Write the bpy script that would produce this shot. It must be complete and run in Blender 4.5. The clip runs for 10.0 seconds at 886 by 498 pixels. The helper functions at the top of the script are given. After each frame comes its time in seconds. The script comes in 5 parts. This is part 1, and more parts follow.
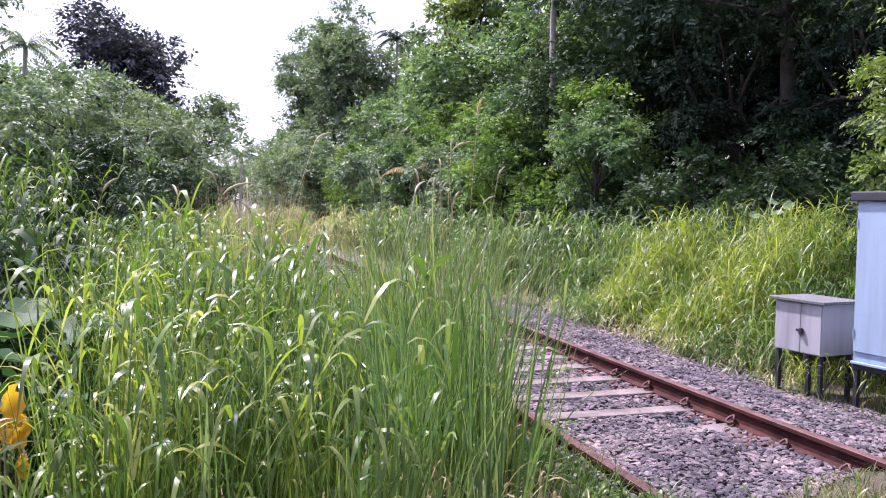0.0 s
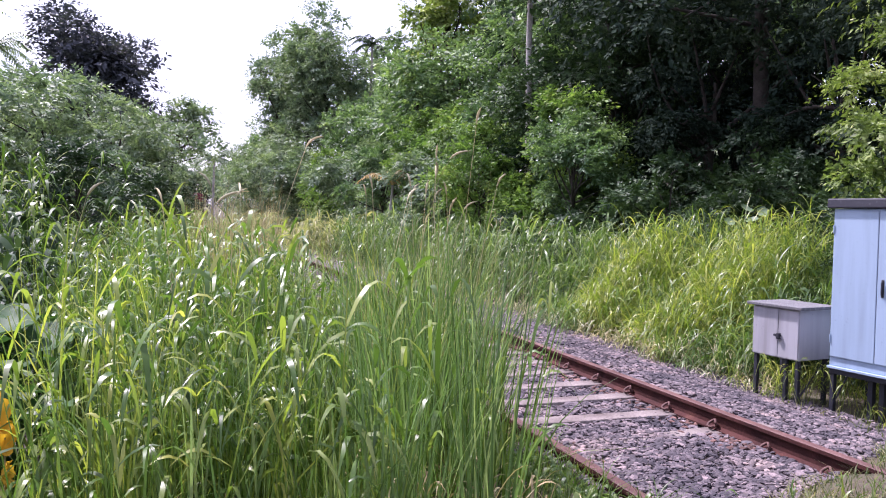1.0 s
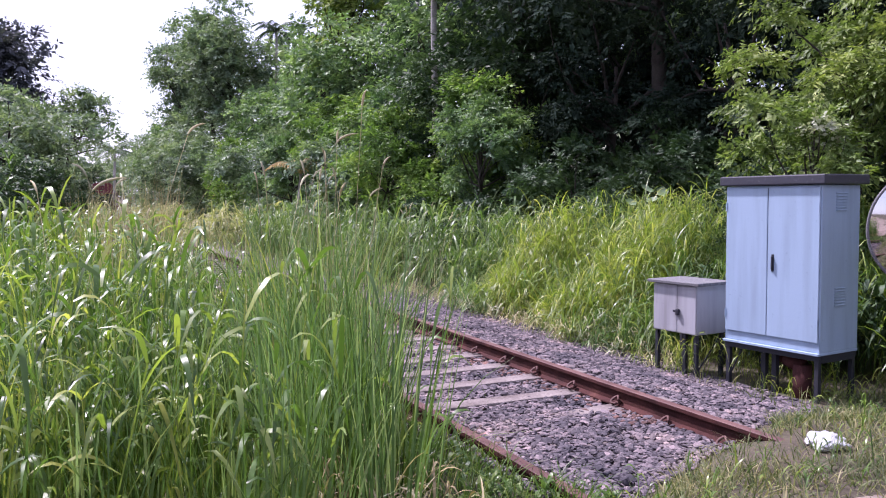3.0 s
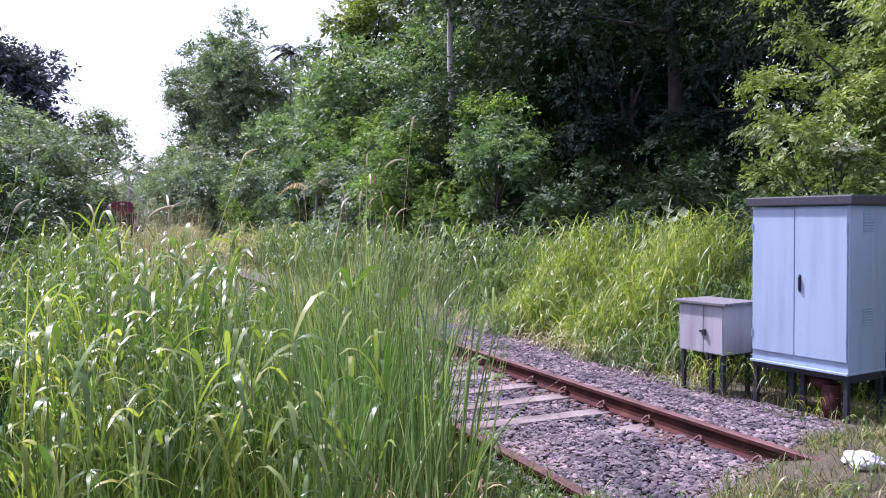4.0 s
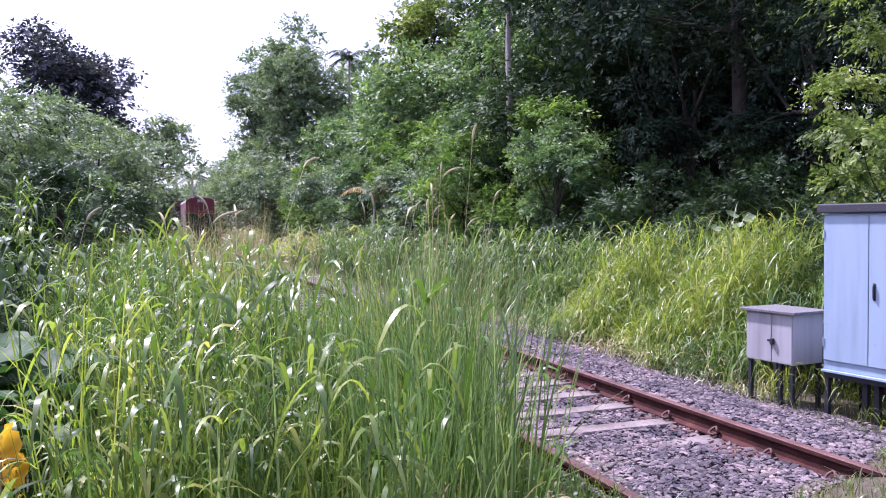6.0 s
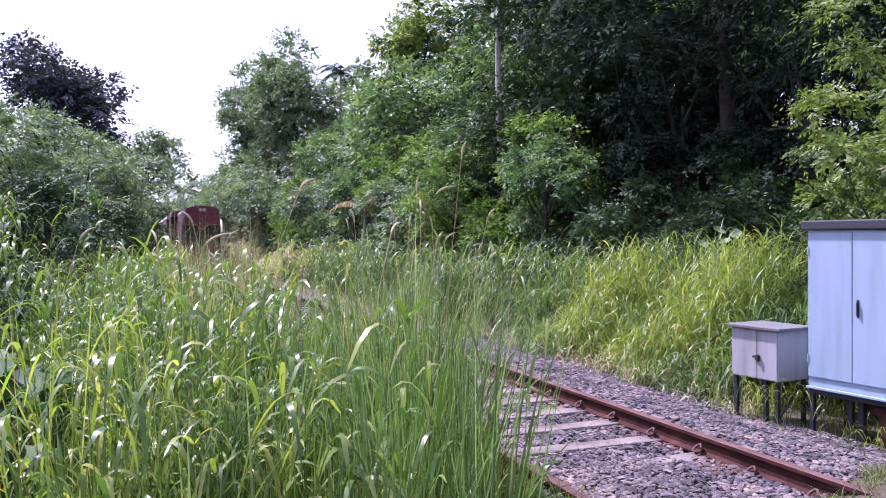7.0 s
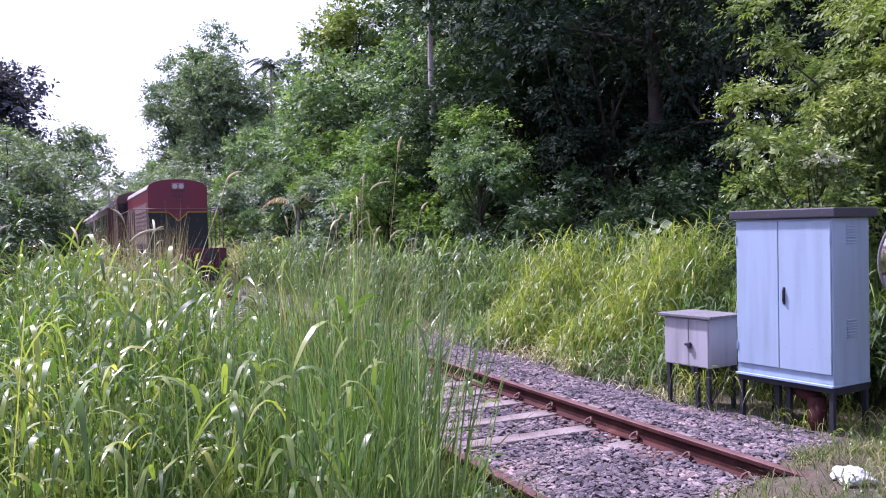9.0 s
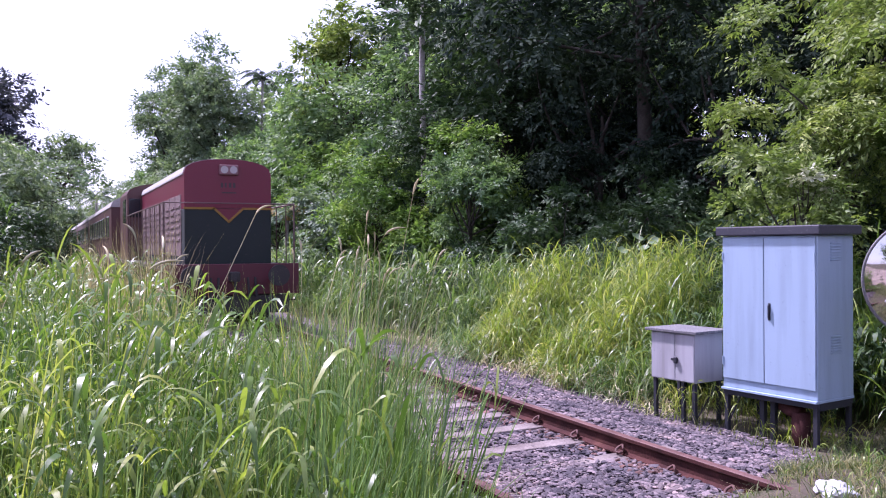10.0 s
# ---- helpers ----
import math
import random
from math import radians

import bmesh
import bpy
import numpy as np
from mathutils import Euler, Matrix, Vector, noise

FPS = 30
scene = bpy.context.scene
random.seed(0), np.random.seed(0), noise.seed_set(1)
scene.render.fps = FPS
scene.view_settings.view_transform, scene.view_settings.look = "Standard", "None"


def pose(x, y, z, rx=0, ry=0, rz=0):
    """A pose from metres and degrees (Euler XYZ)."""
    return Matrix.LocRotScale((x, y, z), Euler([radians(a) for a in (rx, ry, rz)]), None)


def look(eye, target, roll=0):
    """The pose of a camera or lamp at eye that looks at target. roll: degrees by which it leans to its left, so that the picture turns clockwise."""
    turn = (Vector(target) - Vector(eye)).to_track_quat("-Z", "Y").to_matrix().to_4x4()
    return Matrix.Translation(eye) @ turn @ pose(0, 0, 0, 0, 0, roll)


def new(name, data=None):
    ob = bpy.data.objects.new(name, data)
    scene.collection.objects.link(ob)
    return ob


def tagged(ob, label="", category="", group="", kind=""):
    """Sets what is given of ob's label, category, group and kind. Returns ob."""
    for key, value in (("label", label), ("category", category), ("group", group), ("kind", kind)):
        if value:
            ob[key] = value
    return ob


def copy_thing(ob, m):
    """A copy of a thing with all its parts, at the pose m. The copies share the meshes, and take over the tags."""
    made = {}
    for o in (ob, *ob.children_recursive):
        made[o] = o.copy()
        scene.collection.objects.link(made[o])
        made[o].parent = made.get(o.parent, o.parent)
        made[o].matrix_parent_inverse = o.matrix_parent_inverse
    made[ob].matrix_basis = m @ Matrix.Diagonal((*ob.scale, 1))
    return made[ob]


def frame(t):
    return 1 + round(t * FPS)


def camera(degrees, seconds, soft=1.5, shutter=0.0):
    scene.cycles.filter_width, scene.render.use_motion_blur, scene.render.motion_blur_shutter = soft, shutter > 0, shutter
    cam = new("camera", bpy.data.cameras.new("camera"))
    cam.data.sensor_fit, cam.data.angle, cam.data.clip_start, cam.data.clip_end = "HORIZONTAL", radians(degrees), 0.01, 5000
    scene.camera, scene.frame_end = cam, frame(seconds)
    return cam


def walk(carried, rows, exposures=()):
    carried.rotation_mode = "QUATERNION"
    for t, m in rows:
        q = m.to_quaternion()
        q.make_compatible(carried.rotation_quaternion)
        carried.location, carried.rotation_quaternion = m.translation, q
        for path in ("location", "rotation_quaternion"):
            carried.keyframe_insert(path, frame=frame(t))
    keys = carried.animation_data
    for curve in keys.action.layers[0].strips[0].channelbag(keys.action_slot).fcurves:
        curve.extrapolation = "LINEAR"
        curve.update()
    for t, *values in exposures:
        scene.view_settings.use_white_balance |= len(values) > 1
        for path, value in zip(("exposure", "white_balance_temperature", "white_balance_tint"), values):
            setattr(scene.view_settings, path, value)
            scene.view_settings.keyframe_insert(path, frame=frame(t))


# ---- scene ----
cam = camera(56.0, 10.0, soft=1.05)
PATH = [
    (0, (-3.338, -0.162, 1.578), (-2.767, 1.752, 1.476), 0.8),
    (0.5, (-3.359, -0.15, 1.585), (-2.781, 1.763, 1.495), 1.6),
    (0.8, (-3.402, -0.147, 1.578), (-2.79, 1.756, 1.507), 1.2),
    (1, (-3.431, -0.144, 1.573), (-2.799, 1.751, 1.486), 1.0),
    (1.5, (-3.497, -0.172, 1.591), (-2.927, 1.744, 1.542), 0.7),
    (1.7, (-3.486, -0.178, 1.601), (-2.972, 1.754, 1.566), 0.7),
    (2, (-3.469, -0.188, 1.617), (-3.023, 1.761, 1.585), 0.6),
    (2.2, (-3.41, -0.166, 1.593), (-2.936, 1.777, 1.547), 0.5),
    (2.5, (-3.32, -0.133, 1.557), (-2.692, 1.763, 1.444), 0.5),
    (2.6, (-3.308, -0.119, 1.558), (-2.579, 1.739, 1.424), 0.3),
    (2.7, (-3.296, -0.105, 1.559), (-2.483, 1.717, 1.422), 0.0),
    (3.8, (-3.486, -0.122, 1.571), (-2.664, 1.7, 1.493), -0.9),
    (4, (-3.52, -0.125, 1.573), (-2.718, 1.706, 1.505), -0.5),
    (4.2, (-3.503, -0.136, 1.572), (-2.715, 1.699, 1.46), 1.6),
    (4.3, (-3.494, -0.141, 1.572), (-2.657, 1.668, 1.41), 3.6),
    (4.5, (-3.477, -0.152, 1.571), (-2.525, 1.599, 1.398), 3.6),
    (4.7, (-3.508, -0.132, 1.578), (-2.62, 1.655, 1.439), 1.4),
    (5, (-3.554, -0.102, 1.587), (-2.733, 1.722, 1.566), 2.2),
    (5.2, (-3.597, -0.151, 1.544), (-2.846, 1.702, 1.512), 0.9),
    (6.3, (-3.542, -0.092, 1.637), (-2.873, 1.792, 1.575), -0.6),
    (6.5, (-3.515, -0.095, 1.644), (-2.85, 1.791, 1.596), -0.9),
    (7, (-3.507, -0.116, 1.633), (-2.811, 1.759, 1.606), -0.4),
    (7.5, (-3.543, -0.121, 1.602), (-2.815, 1.742, 1.585), -0.2),
    (8, (-3.529, -0.112, 1.618), (-2.758, 1.733, 1.586), -1.1),
    (8.5, (-3.521, -0.082, 1.596), (-2.731, 1.754, 1.54), -1.2),
    (8.8, (-3.515, -0.077, 1.616), (-2.676, 1.738, 1.561), -1.2),
    (9, (-3.511, -0.073, 1.63), (-2.671, 1.741, 1.588), -1.2),
    (9.2, (-3.535, -0.082, 1.634), (-2.689, 1.731, 1.609), -1.1),
    (9.5, (-3.571, -0.094, 1.642), (-2.742, 1.726, 1.625), -0.9),
    (9.7, (-3.557, -0.099, 1.628), (-2.724, 1.72, 1.619), -0.7),
    (10, (-3.535, -0.106, 1.607), (-2.669, 1.697, 1.599), -0.4),
]
walk(cam, [(t, look(eye, target, roll)) for t, eye, target, roll in PATH], exposures=[(0.0, 1.22, 5900, 35), (1.0, 1.14, 5900, 35), (2.0, 0.95, 5850, 36), (2.5, 0.95, 5850, 36), (4.0, 1.10, 5700, 38), (4.5, 1.08, 5680, 38), (5.0, 1.25, 5600, 39), (6.5, 1.14, 5600, 41), (8.0, 1.08, 5610, 43), (10.0, 1.10, 5590, 45)])

# ---- world, sun, exposure ----
SUN_EL, SUN_AZ = radians(58), radians(-34)      # azimuth measured from +y towards +x
world = bpy.data.worlds.new("world")
scene.world = world
world.use_nodes = True
wn = world.node_tree.nodes
sky = wn.new("ShaderNodeTexSky")
sky.sky_type, sky.sun_disc = "NISHITA", False
sky.sun_elevation, sky.sun_rotation = SUN_EL, SUN_AZ
sky.air_density, sky.dust_density, sky.ozone_density = 1.0, 2.0, 1.0
wn["Background"].inputs["Strength"].default_value = 0.108
haze = wn.new("ShaderNodeMix")      # thin white cloud over the blue
haze.data_type = "RGBA"
haze.inputs[0].default_value, haze.inputs[7].default_value = 0.55, (7.5, 7.6, 8.2, 1)
world.node_tree.links.new(sky.outputs[0], haze.inputs[6])
world.node_tree.links.new(haze.outputs[2], wn["Background"].inputs["Color"])
sun_data = bpy.data.lights.new("sun", "SUN")
sun_data.energy, sun_data.angle, sun_data.color = 4.5, radians(3), (1.0, 0.95, 0.87)
sun = new("sun", sun_data)
sun_dir = Vector((math.sin(SUN_AZ) * math.cos(SUN_EL), math.cos(SUN_AZ) * math.cos(SUN_EL), math.sin(SUN_EL)))
sun.matrix_world = look(sun_dir * 60, (0, 0, 0))

rng = np.random.default_rng(7)


# ---- materials ----
def nodes_of(name):
    m = bpy.data.materials.new(name)
    m.use_nodes = True
    t = m.node_tree
    return m, t, t.nodes["Principled BSDF"], t.nodes["Material Output"]


def noise_node(t, scale, detail=4.0, coord=None):
    n = t.nodes.new("ShaderNodeTexNoise")
    n.inputs["Scale"].default_value, n.inputs["Detail"].default_value = scale, detail
    c = t.nodes.new("ShaderNodeTexCoord") if coord is None else coord
    t.links.new(c.outputs["Object"], n.inputs["Vector"])
    return n


def ramp(t, source, stops):
    r = t.nodes.new("ShaderNodeValToRGB")
    e = r.color_ramp.elements
    while len(e) < len(stops):
        e.new(0.5)
    for el, (pos, col) in zip(e, stops):
        el.position, el.color = pos, (*col, 1)
    t.links.new(source, r.inputs[0])
    return r


def mix_col(t, fac, a, b, blend="MIX"):
    m = t.nodes.new("ShaderNodeMix")
    m.data_type, m.blend_type = "RGBA", blend
    for sock, v in ((m.inputs[0], fac), (m.inputs[6], a), (m.inputs[7], b)):
        if hasattr(v, "is_linked"):
            t.links.new(v, sock)
        else:
            sock.default_value = v if not isinstance(v, tuple) else (*v, 1)
    return m.outputs[2]


def bumped(t, b, source, strength, distance=0.01):
    n = t.nodes.new("ShaderNodeBump")
    n.inputs["Strength"].default_value, n.inputs["Distance"].default_value = strength, distance
    t.links.new(source, n.inputs["Height"])
    t.links.new(n.outputs[0], b.inputs["Normal"])


def surface(name, stops, scale, rough=0.8, metal=0.0, bump=0.3, fine=60.0, spec=0.4, per="none"):
    """Two-scale mottled surface: broad stains from stops, fine grain in value and relief."""
    m, t, b, _ = nodes_of(name)
    broad, grain = noise_node(t, scale, 5), noise_node(t, fine, 3)
    col = ramp(t, broad.outputs[0], stops).outputs[0]
    g = ramp(t, grain.outputs[0], [(0.3, (0.72, 0.72, 0.72)), (0.7, (1.15, 1.15, 1.15))]).outputs[0]
    col = mix_col(t, 1.0, col, g, "MULTIPLY")
    if per != "none":
        info = t.nodes.new("ShaderNodeObjectInfo" if per == "object" else "ShaderNodeNewGeometry")
        src = info.outputs["Random"] if per == "object" else info.outputs["Random Per Island"]
        v = ramp(t, src, [(0, (0.5, 0.5, 0.54)), (0.5, (0.95, 0.92, 0.93)), (0.85, (1.5, 1.38, 1.36)), (1, (2.0, 1.8, 1.72))]).outputs[0]
        col = mix_col(t, 1.0, col, v, "MULTIPLY")
    t.links.new(col, b.inputs["Base Color"])
    b.inputs["Roughness"].default_value, b.inputs["Metallic"].default_value = rough, metal
    b.inputs["Specular IOR Level"].default_value = spec
    if bump:
        bumped(t, b, grain.outputs[0], bump)
    return m


def leaf_mat(name, dark, mid, light, through_=0.35, rough=0.45, scale=0.35, spec=0.3, each=1.0):
    """Leaves: colour varies leaf by leaf and from bough to bough; light passes through."""
    m, t, b, out = nodes_of(name)
    geo = t.nodes.new("ShaderNodeNewGeometry")
    bough = noise_node(t, 3.2 * scale, 2)
    pick = t.nodes.new("ShaderNodeMix")
    pick.inputs[0].default_value = each
    spread = ramp(t, bough.outputs[0], [(0.34, (0, 0, 0)), (0.66, (1, 1, 1))])
    t.links.new(spread.outputs[0], pick.inputs[2])
    t.links.new(geo.outputs["Random Per Island"], pick.inputs[3])
    col = ramp(t, pick.outputs[0], [(0, dark), (0.55, mid), (1, light)]).outputs[0]
    broad = noise_node(t, scale, 3)
    v = ramp(t, broad.outputs[0], [(0.32, (0.7, 0.78, 0.8)), (0.68, (1.25, 1.2, 1.0))]).outputs[0]
    col = mix_col(t, 1.0, col, v, "MULTIPLY")
    t.links.new(col, b.inputs["Base Color"])
    b.inputs["Roughness"].default_value = rough
    b.inputs["Specular IOR Level"].default_value = spec
    tr = t.nodes.new("ShaderNodeBsdfTranslucent")
    t.links.new(mix_col(t, 1.0, col, (1.3, 1.45, 0.7), "MULTIPLY"), tr.inputs["Color"])
    mx = t.nodes.new("ShaderNodeMixShader")
    mx.inputs[0].default_value = through_
    t.links.new(b.outputs[0], mx.inputs[1])
    t.links.new(tr.outputs[0], mx.inputs[2])
    t.links.new(mx.outputs[0], out.inputs["Surface"])
    return m


def paint(name, col, worn, rough=0.5, scale=3.0, amount=0.62, metal=0.0, streaks=0.0):
    """Painted metal with fading, streaks and chips."""
    m, t, b, _ = nodes_of(name)
    broad, grain = noise_node(t, scale, 6), noise_node(t, scale * 14, 4)
    c = mix_col(t, ramp(t, broad.outputs[0], [(0.35, (0, 0, 0)), (0.75, (0.5, 0.5, 0.5))]).outputs[0], col, tuple(0.8 * a + 0.2 * w for a, w in zip(col, worn)))
    c = mix_col(t, ramp(t, grain.outputs[0], [(amount, (0, 0, 0)), (amount + 0.08, (0.8, 0.8, 0.8))]).outputs[0], c, worn)
    if streaks:
        run = noise_node(t, 1.0, 5)
        long = t.nodes.new("ShaderNodeMapping")
        long.inputs["Scale"].default_value = (9.0, 9.0, 0.9)
        t.links.new(run.inputs["Vector"].links[0].from_socket, long.inputs["Vector"])
        t.links.new(long.outputs[0], run.inputs["Vector"])
        k = ramp(t, run.outputs[0], [(0.42, (0, 0, 0)), (0.72, (streaks,) * 3)]).outputs[0]
        c = mix_col(t, k, c, tuple(0.45 * w for w in worn))
    t.links.new(c, b.inputs["Base Color"])
    b.inputs["Roughness"].default_value, b.inputs["Metallic"].default_value = rough, metal
    bumped(t, b, grain.outputs[0], 0.08)
    return m


def plain(name, col, rough=0.5, metal=0.0):
    m, t, b, _ = nodes_of(name)
    b.inputs["Base Color"].default_value = (*col, 1)
    b.inputs["Roughness"].default_value, b.inputs["Metallic"].default_value = rough, metal
    return m


M = {
    "grass_near": leaf_mat("grass_near", (0.045, 0.090, 0.018), (0.100, 0.180, 0.036), (0.240, 0.285, 0.075), 0.34, 0.36, 1.2, 0.42),
    "grass_blue": leaf_mat("grass_blue", (0.076, 0.138, 0.052), (0.155, 0.255, 0.095), (0.350, 0.430, 0.195), 0.30, 0.38, 1.2, 0.42),
    "grass_yellow": leaf_mat("grass_yellow", (0.095, 0.144, 0.026), (0.213, 0.280, 0.046), (0.381, 0.379, 0.104), 0.45, 0.42, 0.8, 0.6),
    "grass_mid": leaf_mat("grass_mid", (0.050, 0.098, 0.028), (0.104, 0.180, 0.052), (0.225, 0.285, 0.110), 0.38, 0.42, 1.0, 0.5),
    "grass_short": leaf_mat("grass_short", (0.06, 0.085, 0.035), (0.14, 0.165, 0.075), (0.32, 0.28, 0.17), 0.3, 0.6, 2.0),
    "grass_pale": leaf_mat("grass_pale", (0.15, 0.18, 0.09), (0.28, 0.29, 0.15), (0.45, 0.42, 0.26), 0.35, 0.6, 1.0),
    "straw": leaf_mat("straw", (0.30, 0.26, 0.17), (0.47, 0.41, 0.29), (0.66, 0.60, 0.47), 0.2, 0.7, 2.0),
    "dry_stem": leaf_mat("dry_stem", (0.216, 0.165, 0.099), (0.378, 0.302, 0.189), (0.608, 0.524, 0.354), 0.2, 0.8, 2.0),
    # grey-green, with distance haze put into the colour
    "leaf_grey_haze": leaf_mat("leaf_grey_haze", (0.060, 0.094, 0.062), (0.165, 0.232, 0.148), (0.365, 0.435, 0.320), 0.28, 0.5, 0.45, 0.28, 0.45),
    "leaf_mid": leaf_mat("leaf_mid", (0.042, 0.078, 0.036), (0.132, 0.218, 0.104), (0.290, 0.395, 0.190), 0.30, 0.5, 0.45, 0.28, 0.45),
    "leaf_bright": leaf_mat("leaf_bright", (0.040, 0.078, 0.020), (0.150, 0.255, 0.065), (0.330, 0.410, 0.130), 0.34, 0.5, 0.4, 0.28, 0.45),
    "leaf_yellow": leaf_mat("leaf_yellow", (0.044, 0.074, 0.020), (0.172, 0.238, 0.066), (0.380, 0.420, 0.175), 0.32, 0.5, 0.5, 0.28, 0.5),
    # near-black because the shade under the canopy is put into the leaf colour
    "leaf_dark_shade": leaf_mat("leaf_dark_shade", (0.013, 0.024, 0.019), (0.026, 0.044, 0.033), (0.056, 0.080, 0.058), 0.10, 0.75, 0.35, 0.06, 0.5),
    # bluish violet tint puts distance haze into the leaf colour
    "leaf_violet_haze": leaf_mat("leaf_violet_haze", (0.032, 0.038, 0.056), (0.068, 0.076, 0.104), (0.135, 0.140, 0.175), 0.12, 0.55, 0.35, 0.2, 0.5),
    "leaf_big": leaf_mat("leaf_big", (0.022, 0.052, 0.022), (0.036, 0.085, 0.032), (0.07, 0.135, 0.05), 0.25, 0.55, 3.0, 0.15),
    "leaf_orange": leaf_mat("leaf_orange", (0.45, 0.22, 0.02), (0.62, 0.34, 0.03), (0.7, 0.45, 0.06), 0.35, 0.5, 6.0),
    "flower": leaf_mat("flower", (0.350, 0.364, 0.315), (0.476, 0.490, 0.434), (0.560, 0.560, 0.525), 0.3, 0.6),
    "frond_dry": leaf_mat("frond_dry", (0.22, 0.15, 0.07), (0.36, 0.26, 0.13), (0.5, 0.4, 0.22), 0.25, 0.7),
    "bark": surface("bark", [(0.3, (0.03, 0.025, 0.021)), (0.7, (0.075, 0.064, 0.055))], 3.0, 0.95, bump=0.8, fine=30),
    "bark_pale": surface("bark_pale", [(0.3, (0.22, 0.21, 0.19)), (0.7, (0.42, 0.40, 0.37))], 1.5, 0.9, bump=0.6, fine=20),
    "soil": surface("soil", [(0.3, (0.034, 0.030, 0.020)), (0.5, (0.078, 0.062, 0.042)), (0.7, (0.052, 0.060, 0.028))], 1.3, 0.95, bump=0.7, fine=25),
    "dirt_road": surface("dirt_road", [(0.3, (0.15, 0.115, 0.098)), (0.55, (0.24, 0.188, 0.162)), (0.75, (0.30, 0.243, 0.21))], 0.9, 0.95, bump=0.6, fine=30),
    # the shade on the house wall is put into this plaster colour
    "plaster": surface("plaster", [(0.3, (0.11, 0.10, 0.125)), (0.7, (0.19, 0.17, 0.20))], 0.8, 0.9, bump=0.2, fine=15),
    "roof_tile": surface("roof_tile", [(0.3, (0.045, 0.04, 0.05)), (0.7, (0.085, 0.07, 0.08))], 1.2, 0.9, bump=0.5, fine=12),
    "stone": surface("stone", [(0.3, (0.069, 0.065, 0.076)), (0.55, (0.134, 0.118, 0.127)), (0.75, (0.213, 0.175, 0.167))], 2.5, 0.9, bump=0.4, fine=90, per="island", spec=0.2),
    "stone_piece": surface("stone_piece", [(0.3, (0.075, 0.069, 0.086)), (0.55, (0.139, 0.122, 0.137)), (0.75, (0.213, 0.175, 0.173))], 2.5, 0.9, bump=0.4, fine=90, per="object", spec=0.2),
    "stone_rusty": surface("stone_rusty", [(0.3, (0.079, 0.050, 0.047)), (0.55, (0.137, 0.083, 0.072)), (0.75, (0.194, 0.130, 0.112))], 2.5, 0.9, bump=0.4, fine=90, per="island", spec=0.2),
    "sleeper": surface("sleeper", [(0.3, (0.095, 0.074, 0.070)), (0.5, (0.178, 0.150, 0.142)), (0.75, (0.255, 0.218, 0.205))], 3.0, 0.9, bump=0.5, fine=45, spec=0.2),
    "rust": surface("rust", [(0.3, (0.035, 0.014, 0.014)), (0.55, (0.065, 0.024, 0.022)), (0.75, (0.10, 0.042, 0.034))], 5.0, 0.85, 0.0, bump=0.4, fine=80, spec=0.15),
    "railhead": surface("railhead", [(0.3, (0.075, 0.036, 0.034)), (0.7, (0.145, 0.076, 0.068))], 4.0, 0.65, 0.0, bump=0.15, fine=80, spec=0.25),
    "cab_paint": paint("cab_paint", (0.295, 0.392, 0.515), (0.24, 0.32, 0.42), 0.5, 2.2, 0.66, streaks=0.27),
    "box_paint": paint("box_paint", (0.35, 0.35, 0.385), (0.20, 0.19, 0.185), 0.6, 3.0, 0.68, streaks=0.4),
    "roof_dark": paint("roof_dark", (0.033, 0.033, 0.046), (0.078, 0.078, 0.093), 0.5, 3.0, 0.6),
    "roof_grey": paint("roof_grey", (0.10, 0.10, 0.112), (0.26, 0.255, 0.26), 0.8, 6.0, 0.55),
    "steel_dark": paint("steel_dark", (0.014, 0.016, 0.026), (0.05, 0.036, 0.03), 0.65, 6.0, 0.64),
    # deep green, with the shade beneath trees put into the colour
    "leaf_deep_shade": leaf_mat("leaf_deep_shade", (0.014, 0.030, 0.014), (0.040, 0.076, 0.036), (0.090, 0.140, 0.070), 0.18, 0.5, 0.4, 0.2, 0.5),
    "seam": plain("seam", (0.10, 0.11, 0.14), 0.7),
    "mirror": plain("mirror", (0.62, 0.61, 0.62), 0.05, 1.0),
    "bag": surface("bag", [(0.3, (0.360, 0.372, 0.396)), (0.7, (0.480, 0.480, 0.492))], 6.0, 0.35, bump=0.2, fine=30),
    "loco_red": paint("loco_red", (0.125, 0.009, 0.026), (0.13, 0.02, 0.022), 0.42, 1.2, 0.66),
    "beam_red": paint("beam_red", (0.070, 0.010, 0.018), (0.05, 0.02, 0.018), 0.6, 2.0, 0.6),
    "mark_grey": plain("mark_grey", (0.045, 0.03, 0.035), 0.7),
    "loco_green": paint("loco_green", (0.007, 0.014, 0.014), (0.025, 0.025, 0.024), 0.75, 1.5, 0.64),
    "loco_yellow": paint("loco_yellow", (0.231, 0.126, 0.013), (0.147, 0.076, 0.021), 0.5, 3.0, 0.64),
    "loco_side": paint("loco_side", (0.15, 0.095, 0.09), (0.24, 0.21, 0.195), 0.6, 2.0, 0.54),
    "loco_roof": paint("loco_roof", (0.36, 0.35, 0.34), (0.20, 0.18, 0.17), 0.7, 2.0, 0.58),
    "loco_black": paint("loco_black", (0.02, 0.02, 0.022), (0.07, 0.05, 0.04), 0.7, 3.0, 0.6),
    "coach": paint("coach", (0.075, 0.03, 0.028), (0.07, 0.045, 0.04), 0.5, 1.5, 0.64),
    "rail_pale": paint("rail_pale", (0.11, 0.07, 0.065), (0.15, 0.1, 0.08), 0.5, 5.0, 0.6),
    "glass": plain("glass", (0.02, 0.025, 0.03), 0.08),
    "chrome": plain("chrome", (0.20, 0.10, 0.11), 0.5, 0.2),
    "lens": plain("lens", (0.413, 0.380, 0.385), 0.15),
}


